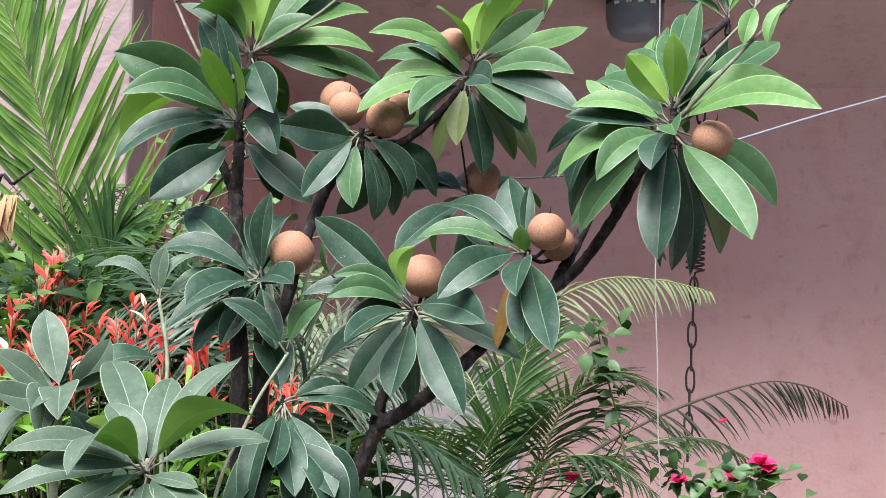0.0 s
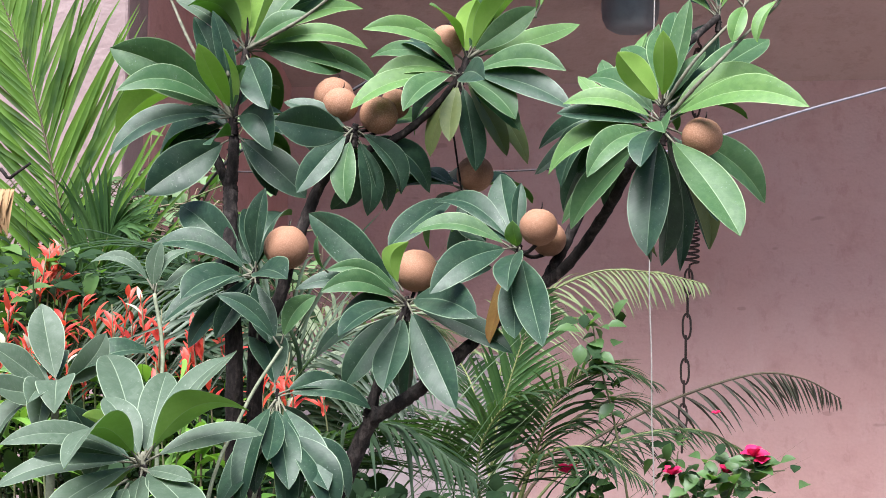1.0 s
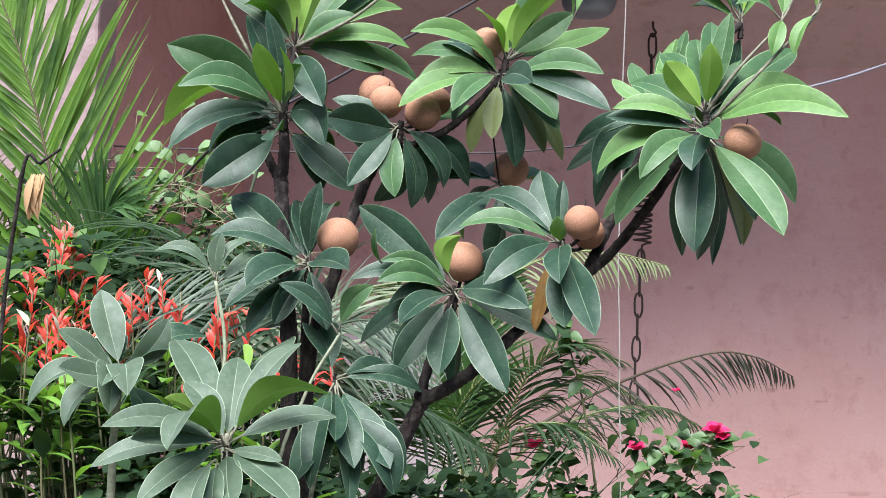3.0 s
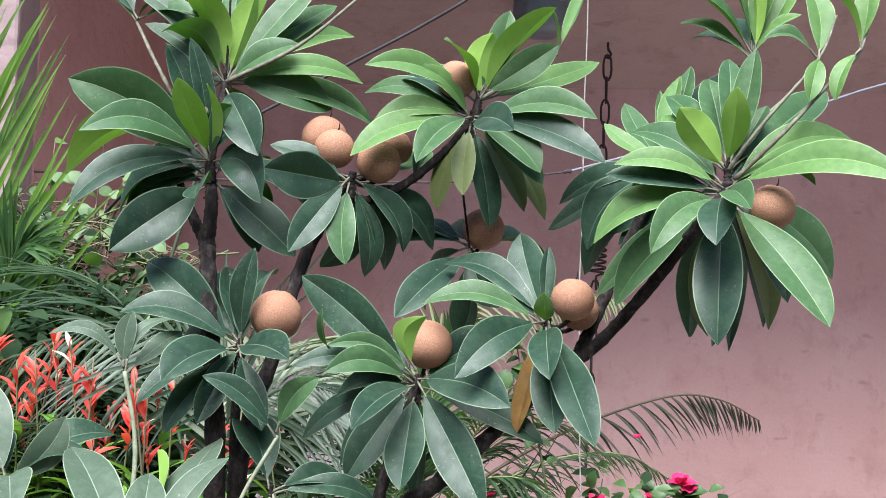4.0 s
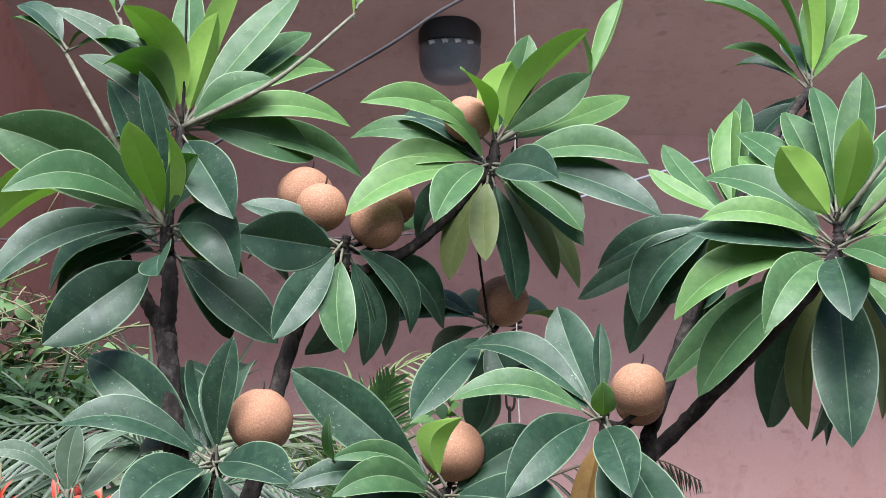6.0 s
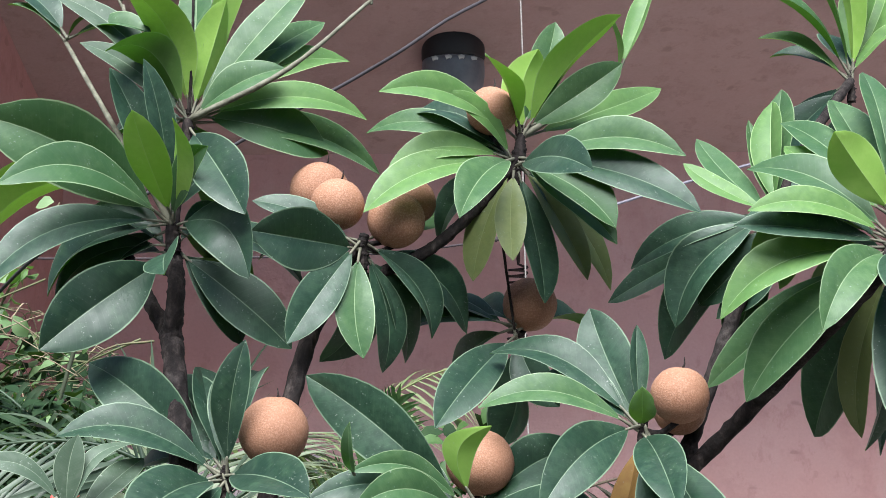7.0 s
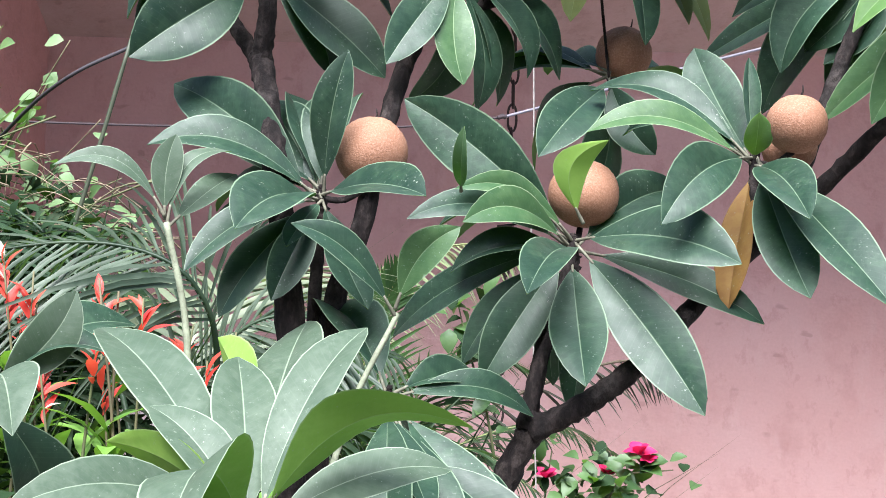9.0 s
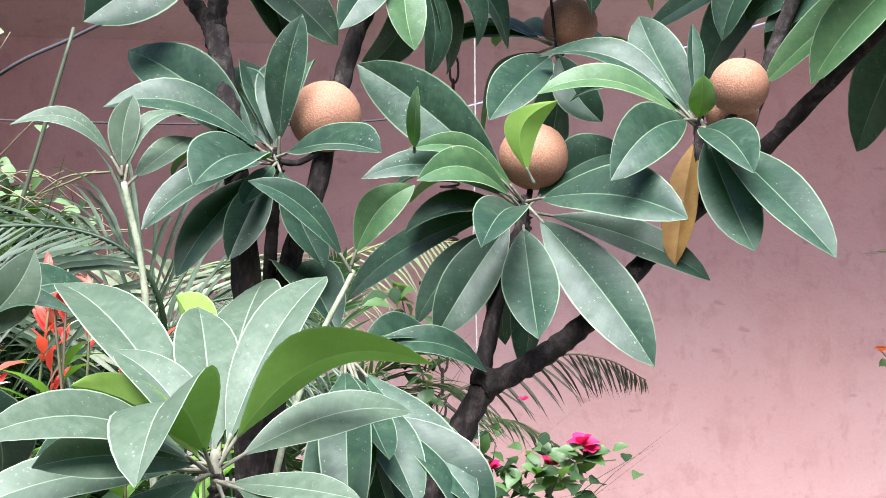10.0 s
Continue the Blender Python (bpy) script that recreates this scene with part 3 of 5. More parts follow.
ROSETTES['r_two'] = ((0.365, 1.760, 1.913), [
    ('y', -125, -58, 6.5, 0.3, 0.1, None),
    ('y', -90, 67, 6.7, 0.32, 0.08, None),
    ('y', 41, 57, 9.6, 0.28, 0.06, None),
    ('y', 29, 76, 9.5, 0.28, 0.06, None),
])
ROSETTES['l_one'] = ((-0.452, 1.940, 1.977), [
    ('g', -55, 41, 9.3, 0.34, 0.06, None),
    ('n', -71, 34, 7.6, 0.26, 0.08, None),
    ('g', 110, 39, 3.8, 0.3, 0.1, None),
    ('n', 104, 1, 8.4, 0.3, 0.1, None),
])
ROSETTES['l_two'] = ((-0.406, 1.960, 2.018), [
    ('y', -90, 46, 7.7, 0.34, 0.08, None),
    ('g', 29, 67, 5.8, 0.42, 0.05, None),
])
ROSETTES['l_three'] = ((-0.175, 1.934, 2.015), [
    ('y', -112, 71, 3.3, 0.34, 0.05, None),
    ('y', 29, 65, 4.3, 0.34, 0.05, None),
])
ROSETTES['e'] = ((-0.296, 1.870, 1.588), [
    ('m', -67, 36, 16.8, 0.31, 0.05, 6),
    ('m', -100, 15, 14.0, 0.28, 0.14, 41),
    ('m', 89, 80, 11.4, 0.27, -0.03, -14),
    ('d', -27, 54, 11.7, 0.38, 0.02, 46),
    ('m', -156, -15, 14.0, 0.37, 0.07, 34),
    ('m', 147, -4, 14.3, 0.32, 0.03, -45),
    ('d', -126, -28, 13.5, 0.21, 0.06, 28),
    ('d', -118, -49, 12.7, 0.27, 0.05, 18),
    ('d', -146, -54, 10.3, 0.32, 0.02, -5),
    ('m', 143, -54, 10.9, 0.32, -0.06, -36),
    ('m', -162, -31, 8.5, 0.26, 0.0, 27),
    ('d', -97, -14, 8.6, 0.27, 0.04, 29),
])
ROSETTES['i'] = ((-0.406, 1.800, 1.560), [
    ('s', -104, 25, 9.0, 0.2, 0.24, 33),
    ('s', 68, 85, 6.6, 0.36, -0.06, 8),
    ('s', 55, 48, 7.8, 0.2, 0.21, -26),
    ('s', 32, 29, 9.4, 0.27, 0.01, -22),
])
ROSETTES['f'] = ((-0.095, 1.878, 1.554), [
    ('m', -85, 41, 18.1, 0.3, 0.04, -11),
    ('n', -115, 20, 11.5, 0.2, 0.16, 26),
    ('m', -110, 6, 14.4, 0.2, 0.13, 29),
    ('n', -130, 5, 12.3, 0.27, 0.15, 26),
    ('m', -160, -16, 16.2, 0.23, 0.05, 39),
    ('m', 135, -7, 15.3, 0.34, 0.06, -28),
    ('m', 140, -45, 18.2, 0.27, 0.02, 3),
    ('m', -177, -46, 15.1, 0.3, -0.03, 13),
    ('d', -108, -54, 13.2, 0.32, 0.02, 4),
    ('d', -76, -47, 13.0, 0.27, 0.06, 40),
    ('d', -16, -72, 11.7, 0.3, -0.04, 46),
    ('d', -60, -24, 17.8, 0.2, 0.06, 36),
    ('d', 0, -89, 13.1, 0.27, 0.07, 47),
    ('d', 106, -22, 16.1, 0.22, 0.04, -28),
])
ROSETTES['n'] = ((-0.190, 1.832, 1.594), [
    ('n', 180, 37, 6.5, 0.22, -0.15, -44),
])
ROSETTES['n_low'] = ((-0.236, 1.799, 1.496), [
    ('m', -111, 37, 10.4, 0.26, 0.1, 33),
    ('n', 106, 54, 7.9, 0.38, 0.12, -10),
])
ROSETTES['g'] = ((0.050, 1.868, 1.624), [
    ('m', -61, 26, 15.6, 0.24, 0.13, 34),
    ('n', -96, 8, 14.0, 0.22, 0.14, 37),
    ('m', -135, -24, 14.9, 0.3, 0.1, 6),
    ('m', 179, -24, 14.3, 0.27, 0.05, 18),
    ('m', -26, 55, 13.1, 0.34, -0.04, -8),
    ('m', 0, 80, 9.0, 0.24, -0.04, 30),
    ('y', -171, 48, 4.7, 0.49, -0.03, -10),
    ('m', 164, -35, 21.3, 0.2, -0.01, -7),
    ('m', 175, -46, 15.7, 0.27, -0.04, 15),
    ('w', -138, -69, 12.8, 0.27, 0.01, 52),
])
ROSETTES['under'] = ((-0.045, 2.000, 1.717), [
    ('m', 118, -59, 8.4, 0.43, -0.08, 16),
    ('m', -146, -33, 16.5, 0.27, 0.02, 17),
])
ROSETTES['p'] = ((-0.241, 1.800, 1.433), [
    ('d', 70, -6, 11.9, 0.24, 0.12, -37),
    ('d', 132, -41, 15.8, 0.29, -0.01, -37),
    ('m', 155, -43, 15.0, 0.27, -0.01, -36),
    ('m', 168, -29, 14.1, 0.2, -0.06, -35),
    ('m', 180, -42, 18.8, 0.2, 0.11, 15),
    ('m', -174, -36, 20.0, 0.2, -0.06, 15),
    ('m', 157, -54, 18.3, 0.21, -0.02, -58),
])
ROSETTES['h'] = ((-0.320, 1.565, 1.365), [
    ('s', -35, 29, 24.0, 0.2, 0.04, 45),
    ('y', -11, 25, 26.4, 0.2, 0.01, 122),
    ('s', -10, 40, 15.3, 0.27, 0.02, 23),
    ('s', 4, 26, 28.5, 0.2, 0.0, -32),
    ('s', 33, 46, 16.4, 0.24, 0.06, -36),
    ('s', 97, 27, 13.7, 0.4, 0.19, -121),
    ('s', 62, 14, 13.4, 0.25, 0.07, -41),
    ('s', -61, 44, 10.0, 0.36, 0.07, 44),
    ('y', -69, 28, 10.5, 0.34, 0.07, 131),
    ('s', -168, 2, 13.8, 0.4, 0.27, 133),
    ('s', -137, 9, 16.0, 0.2, 0.11, 47),
    ('s', -135, 5, 12.1, 0.29, 0.03, 44),
    ('s', 129, -5, 10.3, 0.2, 0.0, -45),
    ('s', -150, -23, 14.4, 0.22, 0.04, 26),
    ('s', 162, -23, 14.3, 0.31, -0.03, -10),
    ('s', 137, -18, 16.6, 0.3, 0.02, -64),
    ('s', -115, -9, 15.4, 0.2, 0.07, 38),
])
ROSETTES['m_one'] = ((-0.531, 1.800, 1.433), [
    ('s', -46, 58, 13.4, 0.35, -0.02, 27),
    ('s', 88, 51, 9.8, 0.39, -0.09, 19),
    ('s', -125, 34, 10.4, 0.38, -0.0, 55),
    ('s', -155, 6, 11.1, 0.4, -0.08, 47),
    ('y', -70, 7, 12.0, 0.34, 0.12, None),
])
ROSETTES['f_front'] = ((-0.093, 1.838, 1.565), [
    ('y', 159, 60, 7.4, 0.39, -0.3, 173),
])
ROSETTES['p_low'] = ((-0.231, 1.770, 1.395), [
])
ROSETTES['h_low'] = ((-0.321, 1.530, 1.348), [
])

tree = thing("sapodilla_tree", (-0.24, 1.95, 0.0), "small sapodilla tree with leathery green leaves and brown fruits", "tree")
sapling = thing("sapodilla_sapling", (-0.30, 1.66, 0.0), "young sapodilla plant with broad grey-green leaves", "sapling")
shoot_plant = thing("sapodilla_sapling", (-0.57, 1.93, 0.0), "young sapodilla plant with broad grey-green leaves beside red shrub", "sapling")


def limb(name, pts, r0, r1, parent, mat=None, sides=14, rough=0.24, knots=0.09, label=""):
    seed = rng.randrange(1000)
    return part(name, tube(pts, r0, r1, sides, 12, rough, knots, seed), mat or BARK, parent, label)


N = {k: Vector(v[0]) for k, v in ROSETTES.items()}
# the main trunk and its right arm
limb("trunk", [(-0.24, 1.95, -0.02), (-0.25, 1.93, 0.6), (-0.225, 1.895, 1.15), (-0.157, 1.862, 1.352), (-0.122, 1.850, 1.422)], 0.0130, 0.0098, tree, label="dark grey-brown bark")
arm = limb("branch", [(-0.130, 1.850, 1.408), (-0.085, 1.838, 1.434), (-0.045, 1.835, 1.466), (0.010, 1.855, 1.520), (0.065, 1.875, 1.570), (0.113, 1.885, 1.610), (0.163, 1.826, 1.672), (0.205, 1.735, 1.735), tuple(N["d"])], 0.0092, 0.0056, tree)
arm_f = limb("branch", [(-0.135, 1.85, 1.41), (-0.118, 1.862, 1.48), (-0.100, 1.870, 1.535), tuple(N["f"] + Vector((0.002, 0, 0.008)))], 0.0075, 0.003, tree)
arm_g = limb("branch", [(0.058, 1.872, 1.566), (0.047, 1.85, 1.585), tuple(N["g"]), tuple(N["g"] + Vector((0.002, 0, 0.008)))], 0.0065, 0.003, tree)
arm_j = limb("branch", [(0.083, 1.885, 1.585), (0.108, 1.91, 1.64), (0.150, 1.925, 1.74), tuple(N["j"]), (0.235, 1.99, 1.89), tuple(N["k"])], 0.0075, 0.0045, tree)
# the left stem with its fork
limb("trunk", [(-0.25, 1.95, -0.02), (-0.29, 1.90, 0.7), (-0.312, 1.865, 1.30), (-0.318, 1.86, 1.49), (-0.332, 1.875, 1.609), (-0.346, 1.91, 1.690), (-0.352, 1.925, 1.712)], 0.0125, 0.0092, tree, label="dark grey-brown bark")
arm_a = limb("branch", [(-0.350, 1.92, 1.705), (-0.345, 1.912, 1.75), tuple(N["a_low"]), tuple(N["a_mid"]), tuple(N["a_top"])], 0.0085, 0.0045, tree)
limb("branch", [(-0.352, 1.925, 1.708), (-0.383, 1.955, 1.755), (-0.394, 1.965, 1.775), (-0.40, 1.975, 1.79)], 0.0072, 0.004, tree)
# the middle stem
limb("trunk", [(-0.245, 1.97, -0.02), (-0.275, 1.93, 0.8), (-0.295, 1.885, 1.40), (-0.262, 1.885, 1.575), (-0.233, 1.925, 1.700), (-0.206, 1.945, 1.760)], 0.0105, 0.0068, tree, label="dark grey-brown bark")
arm_b = limb("branch", [(-0.208, 1.945, 1.755), (-0.194, 1.945, 1.780), tuple(N["b"]), tuple(N["b"] + Vector((0.004, -0.002, 0.010)))], 0.006, 0.003, tree)
arm_c = limb("branch", [(-0.212, 1.945, 1.745), (-0.165, 1.956, 1.768), (-0.122, 1.962, 1.790), (-0.075, 1.967, 1.832), tuple(N["c"]), tuple(N["c_up"])], 0.0062, 0.0042, tree)
arm_e = limb("branch", [(-0.300, 1.885, 1.40), (-0.300, 1.88, 1.50), (-0.297, 1.872, 1.56), tuple(N["e"]), tuple(N["e"] + Vector((0.001, 0, 0.008)))], 0.0062, 0.003, tree)
arm_u = limb("branch", [(-0.062, 1.967, 1.842), (-0.055, 1.985, 1.79), tuple(N["under"])], 0.0015, 0.0012, tree)
# slender green twigs above the crown
tw_c = limb("twig", [tuple(N["c_up"]), (0.012, 1.975, 1.925), tuple(N["c_twig"])], 0.0035, 0.0018, tree, TWIG, 6)
tw_r1 = limb("twig", [tuple(N["d_up"]), (0.265, 1.735, 1.835), tuple(N["r_one"]), (0.345, 1.775, 1.955)], 0.0024, 0.0012, tree, TWIG, 6)
tw_r2 = limb("twig", [tuple(N["d_up"] + Vector((0.008, 0, -0.008))), (0.285, 1.735, 1.825), (0.33, 1.75, 1.875), tuple(N["r_two"]), (0.385, 1.78, 1.975)], 0.0026, 0.0012, tree, TWIG, 6)
tw_l1 = limb("twig", [tuple(N["a_mid"]), (-0.405, 1.905, 1.90), tuple(N["l_one"])], 0.003, 0.002, tree, TWIG, 6)
tw_l2 = limb("twig", [(-0.352, 1.90, 1.86), (-0.385, 1.935, 1.95), tuple(N["l_two"])], 0.003, 0.002, tree, TWIG, 6)
tw_l3 = limb("twig", [tuple(N["a_top"]), (-0.25, 1.915, 1.945), tuple(N["l_three"])], 0.003, 0.0018, tree, TWIG, 6)
tw_a = limb("twig", [tuple(N["a_top"]), (-0.337, 1.932, 1.96), (-0.336, 1.93, 2.02), (-0.333, 1.93, 2.13)], 0.0017, 0.0012, tree, BARK, 6)
# the saplings
st_h = limb("stem", [(-0.30, 1.66, -0.02), (-0.31, 1.62, 0.7), (-0.315, 1.57, 1.25), tuple(N["h"]), tuple(N["h"] + Vector((0, 0.004, 0.008)))], 0.0055, 0.0030, sapling, TWIG, 9, 0.10, 0.05)
st_i = limb("stem", [(-0.31, 1.66, 0.9), (-0.375, 1.75, 1.35), (-0.388, 1.79, 1.48), tuple(N["i"])], 0.0030, 0.0024, sapling, STEM, 9, 0.10, 0.05)
st_n = limb("stem", [(-0.305, 1.64, 0.9), (-0.298, 1.70, 1.28), (-0.272, 1.76, 1.415), tuple(N["n_low"])], 0.0028, 0.0020, sapling, STEM, 9, 0.10, 0.05)
st_p = limb("stem", [(-0.30, 1.66, 0.8), (-0.268, 1.74, 1.2), (-0.250, 1.785, 1.37), tuple(N["p"])], 0.0034, 0.0024, sapling, STEM, 9, 0.10, 0.05)
st_m = limb("stem", [(-0.57, 1.93, -0.02), (-0.57, 1.90, 0.8), (-0.545, 1.82, 1.3), tuple(N["m_one"])], 0.008, 0.0045, shoot_plant, STEM, 9, 0.10, 0.05)

BEARER = {
    "a_top": arm_a, "a_mid": arm_a, "a_low": arm_a, "b": arm_b, "c": arm_c, "c_up": arm_c, "c_twig": tw_c, "d": arm, "d_up": arm, "k": arm_j, "j": arm_j,
    "r_one": tw_r1, "r_two": tw_r2, "l_one": tw_l1, "l_two": tw_l2, "l_three": tw_l3, "e": arm_e, "f": arm_f, "g": arm_g, "under": arm_u, "n": arm_f,
    "h": st_h, "h_low": st_h, "p_low": st_p, "f_front": arm_f, "i": st_i, "n_low": st_n, "p": st_p, "m_one": st_m,
}
light = Vector((-0.05, -0.64, 0.77))
FRUITS = [
    ("b", (-0.2255, 1.985, 1.8465), 0.0540, 0.3), ("b", (-0.2075, 1.950, 1.8285), 0.0470, 0.2), ("b", (-0.1543, 1.955, 1.8150), 0.0505, 0.15), ("b", (-0.1380, 1.985, 1.836), 0.040, 0.2),
    ("c", (-0.0648, 1.972, 1.9190), 0.046, 0.1), ("c", (-0.029, 2.015, 1.742), 0.0500, 0.25), ("d", (0.275, 1.745, 1.7480), 0.046, 0.2),
    ("e", (-0.2570, 1.878, 1.626), 0.0565, 0.1), ("f", (-0.0848, 1.888, 1.5985), 0.0555, 0.1), ("g", (0.0773, 1.845, 1.652), 0.0465, 0.15), ("g", (0.086, 1.893, 1.641), 0.043, 0.3),
]


def clash(start, tip):
    """Which way a leaf has to give way where its midline would run through a fruit; 0 where it is free."""
    for _, at, dia, _ in FRUITS:
        for k in range(3, 10):
            if (start.lerp(tip, k / 9) - Vector(at)).length < dia * 0.52 + 0.006:
                return -0.016 if tip.y < at[1] else 0.018
    return 0.0


listed = {name: len(leaves) for name, (_, leaves) in ROSETTES.items()}
# leaves on the far side of the crown
BACK = {"a_top": 4, "a_mid": 5, "a_low": 6, "b": 7, "c": 6, "d": 5, "e": 5, "f": 6, "g": 5, "j": 7, "k": 4, "h": 3, "m_one": 4, "p": 3, "under": 8}
for name, count in BACK.items():
    for k in range(count):
        ROSETTES[name][1].append(("m", rng.choice((-1, 1)) * rng.uniform(10, 80), rng.uniform(*((-15, 50) if name in "efg" else (-70, 35))), rng.uniform(9.5, 13.5), rng.uniform(0.34, 0.42), rng.uniform(0.08, 0.18), None))
# drooping leaves on the near side of the low plants
for k in range(4):
    ROSETTES["p_low"][1].append(("m", rng.uniform(70, 290), rng.uniform(-82, -35), rng.uniform(9, 13.5), rng.uniform(0.30, 0.38), 0.14, None))
for k in range(3):
    ROSETTES["h_low"][1].append(("s", rng.uniform(110, 300), rng.uniform(-62, -24), rng.uniform(10, 14.5), rng.uniform(0.27, 0.34), rng.uniform(0.12, 0.26), None))
for k in range(8):
    ROSETTES["m_one"][1].append(("s", rng.uniform(135, 295), rng.uniform(-70, 2), rng.uniform(9.5, 14.0), rng.uniform(0.32, 0.42), rng.uniform(0.10, 0.24), None))
CROWN = ("a_top", "c_up", "d_up", "k", "c_twig", "l_two", "l_three", "r_one", "r_two")
LABEL = {"dusty": "pale dusty grey-green leaf", "young": "bright yellow-green young leaf", "olive": "dull olive ageing leaf", "withered": "withered orange-brown leaf"}
for name, (node, leaves) in ROSETTES.items():
    node = Vector(node)
    for order, (kind, az, el, cm, wide, arch, roll) in enumerate(leaves):
        d = aim(az, el)
        lift = Vector((rng.uniform(-0.002, 0.002), rng.uniform(-0.002, 0.002), rng.uniform(-0.005, 0.005)))
        tip = node + d * (cm / 100)
        start = node + lift
        if name != "f_front" and clash(start, tip):
            if order >= listed[name]:
                continue
            for _ in range(4):
                tip = tip + Vector((0, clash(start, tip), 0))
        way = tip - start
        if roll is None:
            tall = el > 42 and name in CROWN
            face = (light * 0.25 if tall else light) + Vector((rng.gauss(0, 0.2), 0, (0.7 if tall else 0.10) + rng.gauss(0, 0.15)))
            geo = blade(start, way.normalized(), way.length, wide, arch, rng.uniform(-16, 16), rng.uniform(0.45, 0.9), face, d, wave=rng.uniform(0.03, 0.13), phase=rng.uniform(0, 6))
        else:
            geo = blade(start, way.normalized(), way.length, wide, arch, roll, rng.uniform(0.2, 0.45) if kind == "s" else rng.uniform(0.3, 0.7), Vector((0, -1, 0)), d, wave=rng.uniform(0.03, 0.12), phase=rng.uniform(0, 6))
        upper, under = LEAF[KIND[kind]]
        part("leaf", geo, [upper, under, TWIG], BEARER[name], LABEL.get(KIND[kind], ""))


# knobbly shoot tips, ringed with old leaf scars, from which the leaves spring
for name, r in (("a_top", 0.0050), ("a_mid", 0.0062), ("a_low", 0.0070), ("b", 0.0052), ("c", 0.0052), ("c_up", 0.0045), ("d", 0.0060), ("d_up", 0.0048), ("e", 0.0056), ("f", 0.0058), ("g", 0.0054), ("j", 0.0045), ("k", 0.0042), ("h", 0.0050), ("m_one", 0.0048), ("p", 0.0042)):
    c = N[name]
    part("shoot_tip", tube([c + Vector((0, 0, -0.022)), c + Vector((0.0008, 0, -0.008)), c + Vector((0, 0.0005, 0.004)), c + Vector((0.0006, 0, 0.011))], r, r * 0.45, 12, 9, 0.55, 0.30, len(name)), BARK, BEARER[name], "knobbly shoot tip ringed with leaf scars")


def ball(c, r, squash=0.96, lean=0.0, seed=0):
    rows, sides = 14, 22
    verts, faces = [], []
    turn = Matrix.Rotation(lean, 3, Vector((0.6, 0.8, 0)))
    for i in range(rows + 1):
        a = math.pi * i / rows
        for j in range(sides):
            b = 2 * math.pi * j / sides
            v = Vector((math.sin(a) * math.cos(b), math.sin(a) * math.sin(b), math.cos(a) * squash))
            q = 1 + 0.035 * noise.noise(v * 1.4 + Vector((seed, 0, 0)))
            dent = 1 - 0.025 * math.exp(-((a / 0.16) ** 2))
            verts.append(c + turn @ (v * (r * q * dent)))
    for i in range(rows):
        for j in range(sides):
            j2 = (j + 1) % sides
            faces.append((i * sides + j, (i + 1) * sides + j, (i + 1) * sides + j2, i * sides + j2))
    return verts, faces


def fruit(at, dia, node, parent, lean=0.0, spike=True):
    c = Vector(at)
    r = dia * 0.52
    k = rng.randrange(90)
    ob = part("fruit", ball(c, r, rng.uniform(0.96, 1.02), lean, k), FRUIT, parent, "round brown scurfy sapodilla fruit")
    turn = Matrix.Rotation(lean, 3, Vector((0.6, 0.8, 0)))
    if spike:
        top = c + turn @ Vector((0, 0, r * 0.90))
        part("style", tube([top, top + turn @ Vector((0.0012, 0, 0.004)), top + turn @ Vector((0.0005, 0, 0.0095))], 0.0012, 0.0004, 5, 2), BARK, ob, "dark dried style")
    low = c - turn @ Vector((0, 0, r * 0.9))
    part("stalk", tube([low, (low + node) / 2 + Vector((0, 0, -0.006)), node], 0.0026, 0.0026, 6, 3), BARK, ob, "short brown stalk")


for node, at, dia, lean in FRUITS:
    fruit(at, dia, N["under"] if node == "c" and at[2] < 1.8 else N[node], BEARER[node], lean, rng.random() < 0.75)

# ---------------------------------------------------------------- palms


def strip(p, d, length, width, droop, n_hint, seg=5, fold=0.35, curl=0.0):
    """A narrow leaflet: folded lengthwise, drooping towards its tip."""
    verts, faces = [], []
    d = d.normalized()
    side = d.cross(n_hint)
    side = side.normalized() if side.length > 1e-3 else Vector((1, 0, 0))
    n = side.cross(d)
    c, q = p.copy(), d.copy()
    for k in range(seg + 1):
        v = k / seg
        w = width * 0.5 * (min(1.0, 0.35 + 2.6 * v) * (1 - v**2.2) + 0.03)
        verts += [c - side * w + n * (fold * w), c.copy(), c + side * w + n * (fold * w)]
        q = (q + Vector((0, 0, -droop / seg)) + side * (curl / seg)).normalized()
        c = c + q * (length / seg)
    for k in range(seg):
        a = k * 3
        faces += [(a, a + 1, a + 4, a + 3), (a + 1, a + 2, a + 5, a + 4)]
    return verts, faces


